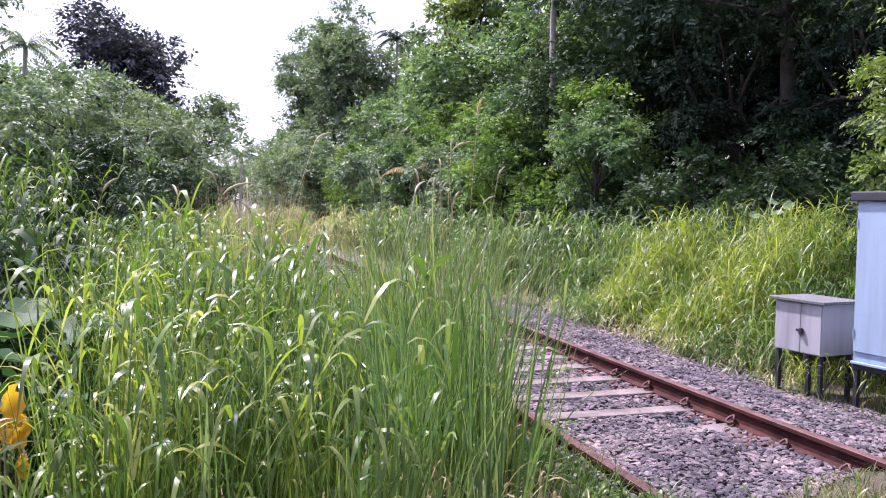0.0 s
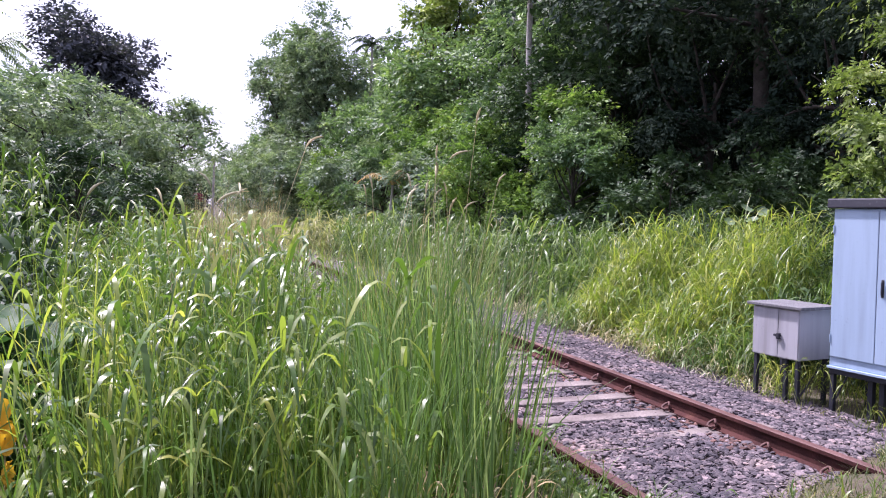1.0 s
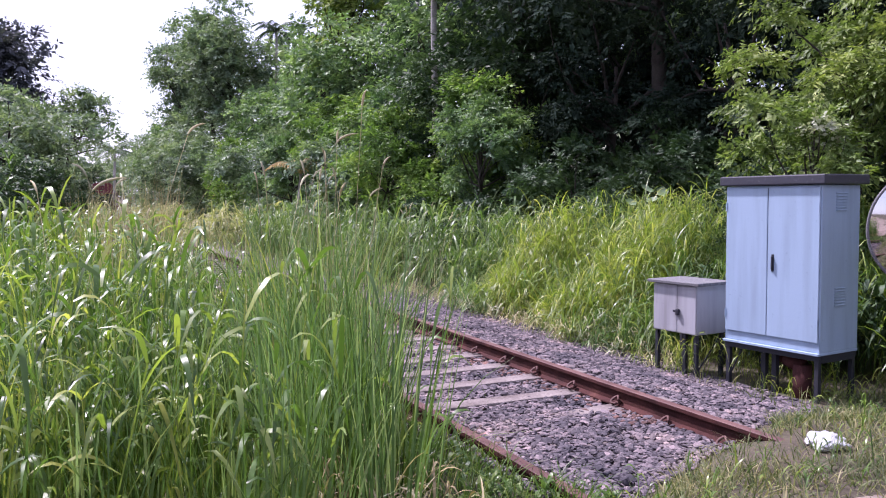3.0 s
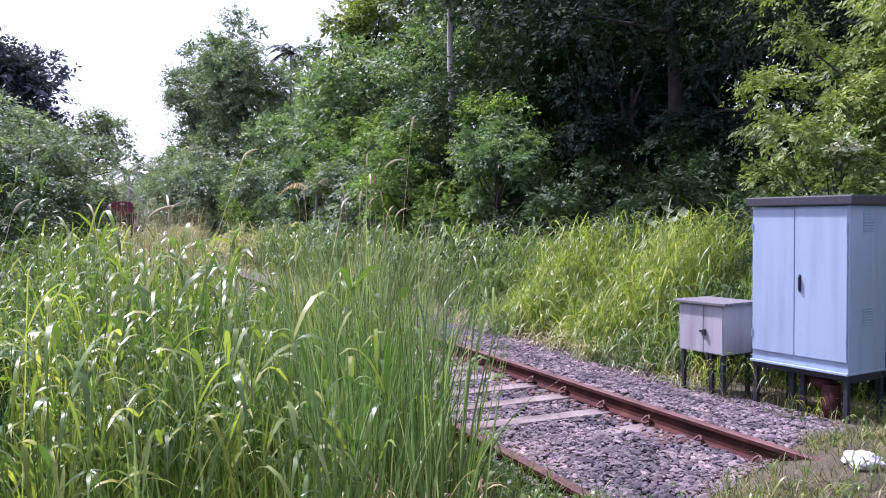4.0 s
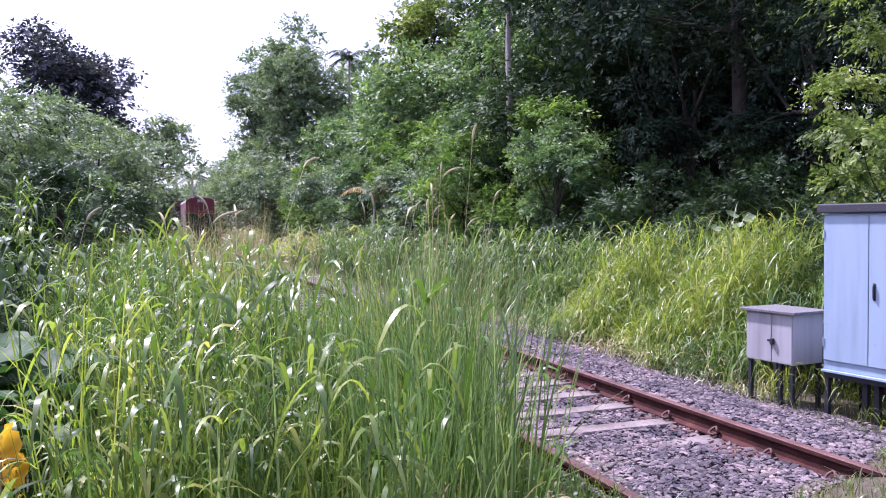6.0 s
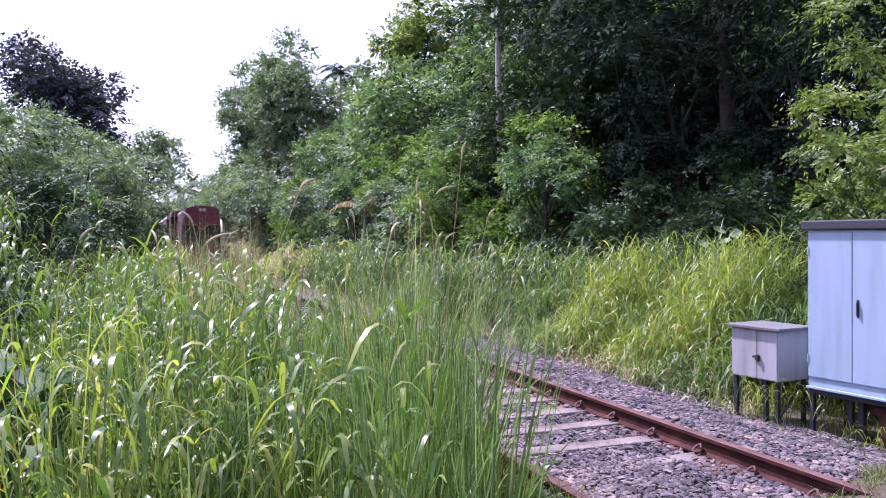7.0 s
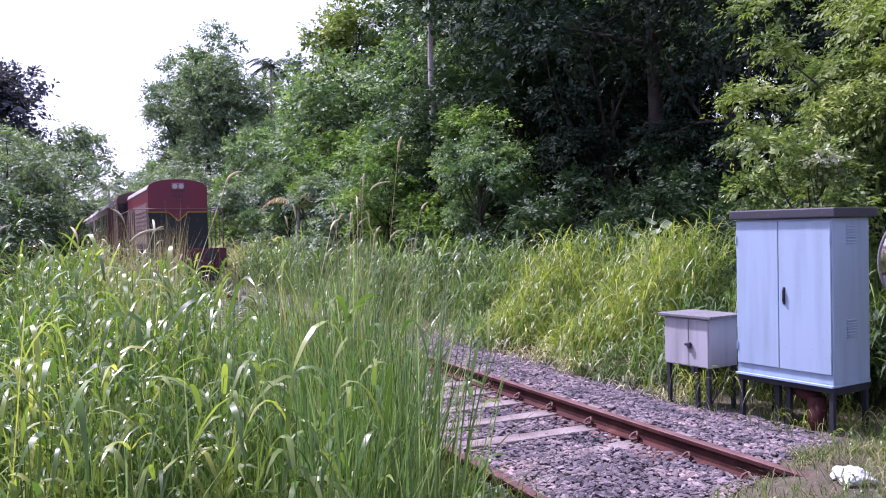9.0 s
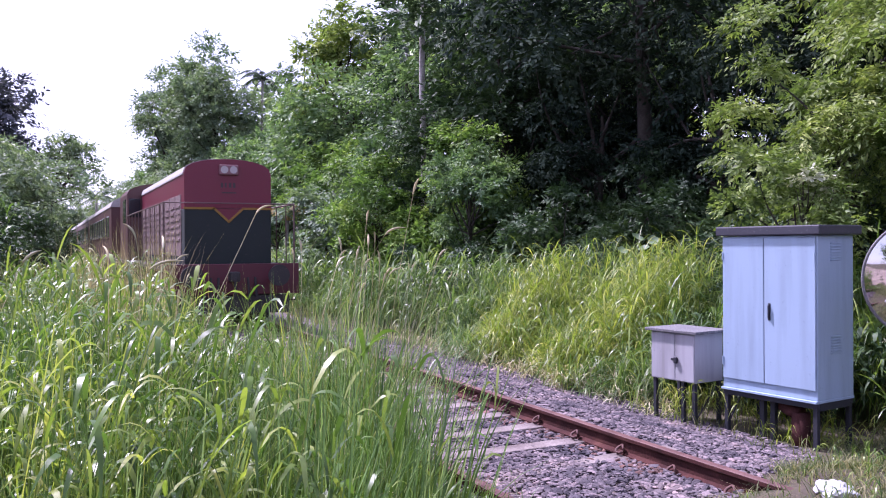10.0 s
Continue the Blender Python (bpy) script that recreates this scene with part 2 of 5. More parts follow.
# ---- mesh helpers ----
def quad_mesh(name, verts, quads, mats, index=None, smooth=False):
    """A mesh from numpy arrays of corners and four-sided faces."""
    me = bpy.data.meshes.new(name)
    verts, quads = np.asarray(verts, np.float32), np.asarray(quads, np.int32)
    me.vertices.add(len(verts))
    me.vertices.foreach_set("co", verts.ravel())
    me.loops.add(quads.size)
    me.loops.foreach_set("vertex_index", quads.ravel())
    me.polygons.add(len(quads))
    me.polygons.foreach_set("loop_start", np.arange(0, quads.size, quads.shape[1], dtype=np.int32))
    for m in mats:
        me.materials.append(m)
    if index is not None:
        me.polygons.foreach_set("material_index", np.asarray(index, np.int32))
    me.polygons.foreach_set("use_smooth", np.full(len(quads), smooth))
    me.update(calc_edges=True)
    return me


def child(name, data, parent, label="", at=None):
    ob = new(name, data)
    ob.parent = parent
    if at is not None:
        ob.matrix_basis = at
    if label:
        ob["label"] = label
    return ob


def part(name, bm, material, parent, label="", at=None, smooth=False):
    """Links a bmesh as one mesh object under a thing or part."""
    me = bpy.data.meshes.new(name)
    bm.normal_update()
    if smooth:
        for f in bm.faces:
            f.smooth = True
    bm.to_mesh(me)
    bm.free()
    me.materials.append(material)
    if parent is None:
        ob = new(name, me)
        if at is not None:
            ob.matrix_world = at
        if label:
            ob["label"] = label
        return ob
    return child(name, me, parent, label, at)


def add_box(bm, lo, hi, bevel=0.0, m=None):
    """A box between two corners, edges eased."""
    lo, hi = Vector(lo), Vector(hi)
    r = bmesh.ops.create_cube(bm, size=1.0, matrix=Matrix.Translation((lo + hi) / 2) @ Matrix.Diagonal((*(hi - lo), 1)))
    vs = r["verts"]
    if bevel:
        es = {e for v in vs for e in v.link_edges}
        r = bmesh.ops.bevel(bm, geom=list(es), offset=bevel, segments=2, affect="EDGES", profile=0.5)
        vs = r["verts"]
    if m is not None:
        bmesh.ops.transform(bm, matrix=m, verts=list({v for v in vs}))
    return bm


def box(lo, hi, bevel=0.0):
    return add_box(bmesh.new(), lo, hi, bevel)


def add_rod(bm, a, b, r, sides=8, r2=None):
    a, b = Vector(a), Vector(b)
    d = b - a
    m = Matrix.Translation((a + b) / 2) @ d.to_track_quat("Z", "Y").to_matrix().to_4x4()
    bmesh.ops.create_cone(bm, cap_ends=True, segments=sides, radius1=r, radius2=r if r2 is None else r2, depth=d.length, matrix=m)
    return bm


def rod(a, b, r, sides=8, r2=None):
    return add_rod(bmesh.new(), a, b, r, sides, r2)


def sweep(points, radii, sides=7):
    """A tapered tube through points, as corners and quads."""
    P = np.asarray(points, float)
    T = np.gradient(P, axis=0)
    T /= np.linalg.norm(T, axis=1, keepdims=True) + 1e-9
    ref = np.where(np.abs(T[:, 2:3]) < 0.9, np.array([[0, 0, 1.0]]), np.array([[1.0, 0, 0]]))
    U = np.cross(T, ref)
    U /= np.linalg.norm(U, axis=1, keepdims=True) + 1e-9
    W = np.cross(T, U)
    a = np.linspace(0, 2 * np.pi, sides, endpoint=False)
    R = np.asarray(radii, float)[:, None, None]
    V = P[:, None] + R * (np.cos(a)[None, :, None] * U[:, None] + np.sin(a)[None, :, None] * W[:, None])
    q = []
    for i in range(len(P) - 1):
        for j in range(sides):
            k = (j + 1) % sides
            q.append((i * sides + j, i * sides + k, (i + 1) * sides + k, (i + 1) * sides + j))
    return V.reshape(-1, 3), np.array(q)


def merge(pieces):
    vs, qs, n = [], [], 0
    for v, q in pieces:
        vs.append(v)
        qs.append(q + n)
        n += len(v)
    return np.concatenate(vs), np.concatenate(qs)


def unit(a):
    return a / (np.linalg.norm(a, axis=-1, keepdims=True) + 1e-9)


def clump_leaves(clumps, n, size, width=0.42, droop=0.35, flat=0.8, up=0.5):
    """Sprays of leaves in two rows along twigs that stand out from clumps (x, y, z, r)."""
    C = np.asarray(clumps, float)
    w = C[:, 3] ** 2
    tufts = max(8, n // 11)
    k = rng.choice(len(C), tufts, p=w / w.sum())
    d = unit(rng.normal(0, 1, (tufts, 3)) + np.array([0, 0, 0.85]))
    r = C[k, 3] * (0.62 + 0.38 * rng.random(tufts) ** 0.5)
    r = np.where(rng.random(tufts) < 0.10, r * rng.uniform(1.05, 1.4, tufts), r)
    T = C[k, :3] + d * r[:, None] * np.array([1, 1, flat])
    axis = unit(d * 0.9 + rng.normal(0, 0.5, (tufts, 3)) * np.array([1, 1, 0.5]) + np.array([0, 0, 0.1 - 0.35 * droop]))
    face = unit(d * 0.65 + rng.normal(0, 0.22, (tufts, 3)) + np.array([0, 0, 0.35 + up * 0.6]))
    cross = unit(np.cross(face, axis))
    face = np.cross(axis, cross)
    reach = size * rng.uniform(2.2, 4.6, tufts)
    i = rng.integers(0, tufts, n)
    u = rng.random(n)[:, None]
    side = np.where(rng.random(n) < 0.5, -1.0, 1.0)[:, None]
    down = np.array([0, 0, 1.0])
    P = T[i] + axis[i] * (u - 0.25) * reach[i, None] - down * droop * 0.4 * u**2 * reach[i, None] + rng.normal(0, size * 0.12, (n, 3))
    a = unit(axis[i] * (0.35 + 0.5 * u) + cross[i] * side * (0.95 - 0.5 * u) - down * (0.1 + 0.45 * droop) + rng.normal(0, 0.16, (n, 3)))
    nor = unit(face[i] + rng.normal(0, 0.24, (n, 3)))
    b = unit(np.cross(nor, a))
    nor = np.cross(a, b)
    L = size * rng.uniform(0.65, 1.4, n)[:, None] * (1.1 - 0.45 * u)
    mid = P + a * L * 0.45 + nor * L * 0.04
    tip = P + a * L - nor * L * 0.10
    h = L * width * 0.5
    V = np.stack([P, mid + b * h - nor * L * 0.05, tip, mid - b * h - nor * L * 0.05], 1).reshape(-1, 3)
    return V, np.arange(4 * n).reshape(-1, 4)


def ellipsoid_clumps(c, radii, k, r, hollow=0.45):
    """k clump centres inside an ellipsoid, most of them towards its skin."""
    d = unit(rng.normal(0, 1, (k, 3)))
    s = hollow + (1 - hollow) * rng.random(k) ** 0.6
    ph = rng.uniform(0, 6.28, 3)
    lobe = 0.84 + 0.38 * np.sin(3.1 * d[:, 0] + ph[0]) * np.sin(2.7 * d[:, 2] + ph[1]) + 0.2 * np.sin(4.3 * d[:, 1] + ph[2])
    P = np.array(c) + d * (s * lobe)[:, None] * np.array(radii)
    return np.c_[P, rng.uniform(r[0], r[1], k)]


def blades(base, height, lean, width, bend, segs=5, taper=1.0):
    """Grass blades: bent tapering strips. base (n,3), height (n,), lean (n,2), bend (n,)."""
    n = len(base)
    s = np.linspace(0, 1, segs + 1)[None, :, None]
    ang = rng.uniform(0, 2 * np.pi, n)
    side = np.stack([np.cos(ang), np.sin(ang), np.zeros(n)], 1)[:, None]
    L = np.concatenate([lean, np.zeros((n, 1))], 1)[:, None]
    H = height[:, None, None]
    B = bend[:, None, None]
    P = base[:, None] + L * H * (0.35 * s + B * s**3) + np.array([0, 0, 1.0]) * H * (s - 0.42 * np.clip(B, 0, 1.2) * s**3)
    w = width[:, None, None] * 0.5 * np.where(s < 0.35, 0.75 + 0.7 * s, np.clip((1.0 - s) / 0.65, 0.04, 1) ** (0.8 * taper))
    tw = 0.25 * np.sin(3 * s + ang[:, None, None])
    V = np.stack([P + side * w, P - side * w + np.array([0, 0, 1]) * w * tw], 2).reshape(-1, 3)
    i = np.arange(segs) * 2
    q = np.stack([i, i + 1, i + 3, i + 2], 1)
    Q = (q[None] + (np.arange(n) * 2 * (segs + 1))[:, None, None]).reshape(-1, 4)
    return V, Q


def plumes(base, height, lean, size):
    """Seed heads: a thin stem ending in a drooping spindle."""
    out = []
    for b, h, l, s in zip(base, height, lean, size):
        t = np.linspace(0, 1, 5)
        L = np.array([l[0], l[1], 0])
        stem = b + np.outer(0.25 * t + 0.25 * t**3, L) * h + np.outer(t, [0, 0, h])
        out.append(sweep(stem, np.full(5, 0.0022), 3))
        u = np.linspace(0, 1, 6)
        d = unit(np.array([l[0] * 1.2, l[1] * 1.2, 1.0]))
        head = stem[-1] + np.outer(u, d) * s + np.outer(u**2, L) * s * 0.8 - np.outer(u**2, [0, 0, 0.35]) * s
        out.append(sweep(head, 0.008 * np.sin(np.pi * (0.12 + 0.85 * u)) * (s / 0.16) + 0.001, 5))
    return merge(out)


def arching(pos, length, width, segs=5, rise=(0.5, 1.9), fall=(0.7, 1.9)):
    """Arching strap leaves that start at pos, rise a little and hang over."""
    n = len(pos)
    s = np.linspace(0, 1, segs + 1)[None, :, None]
    a = rng.uniform(0, 2 * np.pi, n)
    d = np.stack([np.cos(a), np.sin(a), 0 * a], 1)[:, None]
    side = np.stack([-np.sin(a), np.cos(a), rng.normal(0, 0.35, n)], 1)[:, None]
    L = length[:, None, None]
    e, f = rng.uniform(*rise, n)[:, None, None], rng.uniform(*fall, n)[:, None, None]
    P = pos[:, None] + d * L * 0.8 * s + np.array([0, 0, 1.0]) * L * (e * s - f * s**2)
    w = width[:, None, None] * 0.5 * np.clip(np.sin(np.pi * (0.16 + 0.84 * s)), 0.05, 1)
    V = np.stack([P + side * w, P - side * w], 2).reshape(-1, 3)
    i = np.arange(segs) * 2
    q = np.stack([i, i + 1, i + 3, i + 2], 1)
    return V, (q[None] + (np.arange(n) * 2 * (segs + 1))[:, None, None]).reshape(-1, 4)


def stalks(base, h, per, length=(0.2, 0.4), width=(0.012, 0.026), lean=0.14, start=0.45):
    """Leafy grass stalks: a stem with arching leaves up its length."""
    n = len(base)
    L = np.concatenate([rng.normal(0, lean, (n, 2)), np.ones((n, 1))], 1)
    u = np.linspace(0, 1, 4)[None, :, None]
    a = rng.uniform(0, np.pi, n)
    side = np.stack([np.cos(a), np.sin(a), 0 * a], 1)[:, None] * 0.0035
    P = base[:, None] + L[:, None] * h[:, None, None] * u
    V = np.stack([P + side, P - side], 2).reshape(-1, 3)
    i = np.arange(3) * 2
    q = np.stack([i, i + 1, i + 3, i + 2], 1)
    Q = (q[None] + (np.arange(n) * 8)[:, None, None]).reshape(-1, 4)
    k = np.repeat(np.arange(n), per)
    t = start + (1.0 - start) * rng.random(len(k)) ** 0.8
    pos = base[k] + L[k] * (h[k] * t)[:, None]
    return merge([(V, Q), arching(pos, rng.uniform(*length, len(k)), rng.uniform(*width, len(k)))])


# ---- ground ----
def ground_height(x, y):
    """Bed under the track, crossing at the near end, verge, hillside."""
    x, y = np.asarray(x, float), np.asarray(y, float)
    step = lambda v, a, b: np.clip((v - a) / (b - a), 0, 1) ** 2 * (3 - 2 * np.clip((v - a) / (b - a), 0, 1))
    z = -0.34 + 0.14 * (1 - step(np.abs(x), 1.5, 2.7))
    near = 1 - step(y - 0.46 * x + 0.75 * step(x, 1.4, 2.3), 3.3, 4.15)
    z = z * (1 - near) + near * (0.012 - 0.06 * step(x, 1.8, 4) - 0.10 * step(-x, 0.9, 1.8))
    z = np.maximum(z, -0.075 - 0.9 * np.clip(np.abs(x + 1.25) - 0.36, 0, 5) - 0.25 * np.clip(y - 5.2, 0, 9))
    z = z + 0.30 * np.clip(x - 7.5, 0, 60) * 0.6 + 0.06 * np.clip(-x - 6, 0, 40)
    z = z + 0.035 * np.sin(1.7 * x + 0.6 * y) * np.cos(1.1 * y) * step(np.abs(x), 1.8, 3.0)
    return z


def build_ground():
    xs = np.unique(np.r_[np.linspace(-8, 9, 120), np.linspace(-60, -8, 27), np.linspace(9, 60, 27), -900, -300, -120, 120, 300, 900])
    ys = np.unique(np.r_[np.linspace(-4, 20, 140), np.linspace(20, 140, 60), np.linspace(-60, -4, 20), -900, -200, 260, 900])
    X, Y = np.meshgrid(xs, ys)
    Z = ground_height(np.clip(X, -60, 60), Y)
    V = np.stack([X, Y, Z], -1).reshape(-1, 3)
    n = len(xs)
    i = (np.arange(len(ys) - 1)[:, None] * n + np.arange(n - 1)).ravel()
    Q = np.stack([i, i + 1, i + n + 1, i + n], 1)
    ob = new("ground", quad_mesh("ground", V, Q, [M["soil"]], smooth=True))
    tagged(ob, "brown trodden soil with patches of low weeds", "ground", kind="structure")


build_ground()


def build_road():
    """Dirt road over the crossing, uneven edges."""
    xs = np.linspace(-45, 30, 150)
    rows = np.linspace(0, 1, 9)
    V = []
    for x in xs:
        far_edge = 2.95 + 0.10 * min(max(x, -4), 4) + 0.16 * math.sin(3.1 * x) + 0.08 * math.sin(7.3 * x)
        for r in rows:
            yy = -3.4 + (far_edge + 3.4) * r
            V.append((x, yy, float(ground_height(x, yy)) + (0.035 if 0 < r < 1 else -0.02)))
    n = len(rows)
    i = (np.arange(len(xs) - 1)[:, None] * n + np.arange(n - 1)).ravel()
    ob = new("road", quad_mesh("road", V, np.stack([i, i + n, i + n + 1, i + 1], 1), [M["dirt_road"]], smooth=True))
    tagged(ob, "pale pinkish dirt road over the crossing", "road", kind="structure")


build_road()


def gz(x, y):
    return float(ground_height(x, y))


# ---- track ----
HALF_GAUGE = 0.87


def build_rail(x0):
    """Flat-bottomed rail with foot, web and head."""
    prof = [(-0.065, -0.155), (0.065, -0.155), (0.065, -0.144), (0.012, -0.128), (0.009, -0.045), (0.034, -0.034),
            (0.035, -0.006), (0.028, 0.0), (-0.028, 0.0), (-0.035, -0.006), (-0.034, -0.034), (-0.009, -0.045), (-0.012, -0.128), (-0.065, -0.144)]
    ys = np.r_[np.linspace(0.5, 30, 60), np.linspace(34, 220, 32)]
    rail = new("rail")
    tagged(rail, "rusty brown steel rail fastened to sleepers", "rail", "rails of the track")
    for name, some, mat in (("foot_and_web", [12, 13, 0, 1, 2, 3, 4, 11], "rust"), ("rail_head", [5, 6, 7, 8, 9, 10], "railhead")):
        k = len(some)
        V = np.array([(x0 + prof[j][0] + 0.004 * math.sin(0.9 * y), y, prof[j][1]) for y in ys for j in some])
        Q = [(i * k + j, i * k + (j + 1) % k, (i + 1) * k + (j + 1) % k, (i + 1) * k + j) for i in range(len(ys) - 1) for j in range(k)]
        me = quad_mesh(name, V, Q, [M[mat], M["rust"]], [1 if mat == "railhead" and (q[0] % k) in (0, 4, 5) else 0 for q in Q])
        child(name, me, rail)


for x0 in (-HALF_GAUGE, HALF_GAUGE):
    build_rail(x0)


def clip_mesh():
    """Coiled spring clip on a small plate."""
    a = np.linspace(0, 2.6 * np.pi, 15)
    coil = np.stack([0.024 * np.cos(a) + 0.014 * np.sin(2 * a), 0.042 * np.sin(a), 0.036 + 0.028 * np.cos(a)], 1)
    bar = np.array([(-0.05, -0.03, 0.012), (0.0, -0.02, 0.02), (0.045, 0.0, 0.018)])
    V, Q = merge([sweep(coil, np.full(15, 0.011), 5), sweep(bar, np.full(3, 0.012), 5)])
    return quad_mesh("clip", V, Q, [M["railhead"]], smooth=True)


def build_sleepers():
    clip = clip_mesh()
    bm = box((-1.32, -0.10, -0.20), (1.32, 0.10, 0.0), 0.012)
    bmesh.ops.subdivide_edges(bm, edges=[e for e in bm.edges if e.calc_length() > 1], cuts=7, use_grid_fill=True)
    for v in bm.verts:
        v.co.z += 0.008 * noise.noise(v.co * 3.1)
        v.co.y += 0.007 * noise.noise(v.co * 4.3 + Vector((5, 1, 2)))
    first = part("sleeper", bm, M["sleeper"], None, at=pose(0, 4.24, -0.175, 0, -0.6, 0.4))
    tagged(first, "weathered pale grey concrete sleeper bedded in ballast", "sleeper", "sleepers of the track")
    for sx in (-HALF_GAUGE, HALF_GAUGE):
        for s in (-1, 1):
            child("clip", clip, first, at=pose(sx + s * 0.088, 0.02, 0.012, 0, 0, 0 if s < 0 else 180))
    for i in range(1, 66):
        sunk, tilt = {1: (-0.03, -0.6), 2: (-0.014, -1.0)}.get(i, (0.0, random.uniform(-0.25, 0.25)))
        copy_thing(first, pose(random.uniform(-0.03, 0.03), 4.24 + 0.635 * i + random.uniform(-0.03, 0.03), -0.147 + sunk + random.uniform(-0.006, 0.004), 0, tilt, random.uniform(-0.9, 0.9)))


build_sleepers()


# ---- cabinets ----
def legs_under(thing, xs, ys, top, bottom, s=0.022, mat="steel_dark"):
    for x in xs:
        for y in ys:
            part("leg", box((x - s, y - s, bottom), (x + s, y + s, top), 0.003), M[mat], thing)


def build_tall_cabinet():
    base = pose(2.73, 6.335, 0, 0, 0, -83.05)
    c = new("equipment_cabinet")
    c.matrix_world = base
    tagged(c, "pale blue steel equipment cabinet with two doors on black legs", "cabinet")
    part("body", box((0, 0, 0.15), (1.055, 0.57, 1.68), 0.008), M["cab_paint"], c)
    part("roof", box((-0.05, -0.05, 1.684), (1.11, 0.63, 1.775), 0.012), M["roof_dark"], c, "dark grey overhanging roof")
    part("plinth", box((-0.004, -0.030, 0.128), (1.059, 0.574, 0.152), 0.004), M["cab_paint"], c)
    for n, (a, b) in enumerate(((0.012, 0.492), (0.500, 1.043))):
        d = part("door", box((a, -0.016, 0.245), (b, -0.002, 1.66), 0.005), M["cab_paint"], c)
        for z in (0.42, 1.48):
            x = a + 0.004 if n == 0 else b - 0.004
            part("hinge", rod((x, -0.019, z - 0.04), (x, -0.019, z + 0.04), 0.008), M["cab_paint"], d)
        if n == 1:
            bm = box((b - 0.492, -0.040, 0.885), (b - 0.476, -0.017, 1.01), 0.006)
            add_box(bm, (b - 0.499, -0.022, 0.865), (b - 0.471, -0.014, 1.03), 0.005)
            part("handle", bm, M["steel_dark"], d, "black swing handle")
    part("seam", box((0.493, -0.008, 0.245), (0.499, 0.001, 1.66)), M["seam"], c)
    for zc in (1.52, 0.65):
        for k in range(7):
            z = zc + (k - 3) * 0.026
            part("louvre", box((1.051, 0.20, z), (1.065, 0.36, z + 0.012), 0.004), M["cab_paint"], c)
    for y0_, y1_ in ((0.0, 0.04), (0.53, 0.57)):
        part("base_rail", box((0.0, y0_, 0.075), (1.05, y1_, 0.127), 0.004), M["steel_dark"], c)
    for x0_ in (0.0, 1.01):
        part("base_rail", box((x0_, 0.042, 0.055), (x0_ + 0.04, 0.528, 0.127), 0.004), M["steel_dark"], c)
    legs_under(c, (0.03, 1.02), (0.03, 0.54), 0.074, -0.42, 0.022)
    legs_under(c, (0.40, 0.52), (0.10,), 0.127, -0.42, 0.026)
    part("brace", rod((0.05, 0.03, -0.2), (0.22, 0.03, 0.14), 0.008), M["steel_dark"], c)
    bm = rod((0.80, 0.12, -0.40), (0.80, 0.12, 0.0), 0.085, 14)
    add_rod(bm, (0.80, 0.12, -0.02), (0.62, 0.14, 0.03), 0.07, 12)
    add_rod(bm, (0.62, 0.14, 0.02), (0.54, 0.18, 0.02), 0.05, 12)
    part("cable_duct", bm, M["rust"], c, "rusty red cable duct below", smooth=True)


def build_small_cabinet():
    c = new("relay_box")
    c.matrix_world = pose(2.534, 7.207, 0, 0, 0, -83.05)
    tagged(c, "small light grey steel relay box with weathered roof on black legs", "cabinet")
    part("body", box((0, 0, 0.14), (0.60, 0.44, 0.655), 0.006), M["box_paint"], c)
    bm = box((-0.06, -0.05, 0.658), (0.66, 0.50, 0.69), 0.006)
    part("roof", bm, M["roof_grey"], c, "stained grey flat roof slab")
    for a, b in ((0.006, 0.336), (0.344, 0.594)):
        d = part("door", box((a, -0.012, 0.15), (b, -0.002, 0.645), 0.003), M["box_paint"], c)
    bm = box((0.30, -0.035, 0.36), (0.385, -0.013, 0.385), 0.004)
    add_box(bm, (0.345, -0.045, 0.335), (0.385, -0.016, 0.40), 0.008)
    part("padlock", bm, M["steel_dark"], c, "black padlock and hasp")
    part("seam", box((0.337, -0.007, 0.15), (0.343, 0.001, 0.645)), M["seam"], c)
    legs_under(c, (0.03, 0.42, 0.57), (0.03,), 0.14, -0.42, 0.02)
    legs_under(c, (0.03, 0.57), (0.41,), 0.14, -0.42, 0.02)
    part("brace", rod((0.57, 0.05, -0.25), (0.57, 0.40, 0.12), 0.008), M["steel_dark"], c)


build_tall_cabinet()
build_small_cabinet()


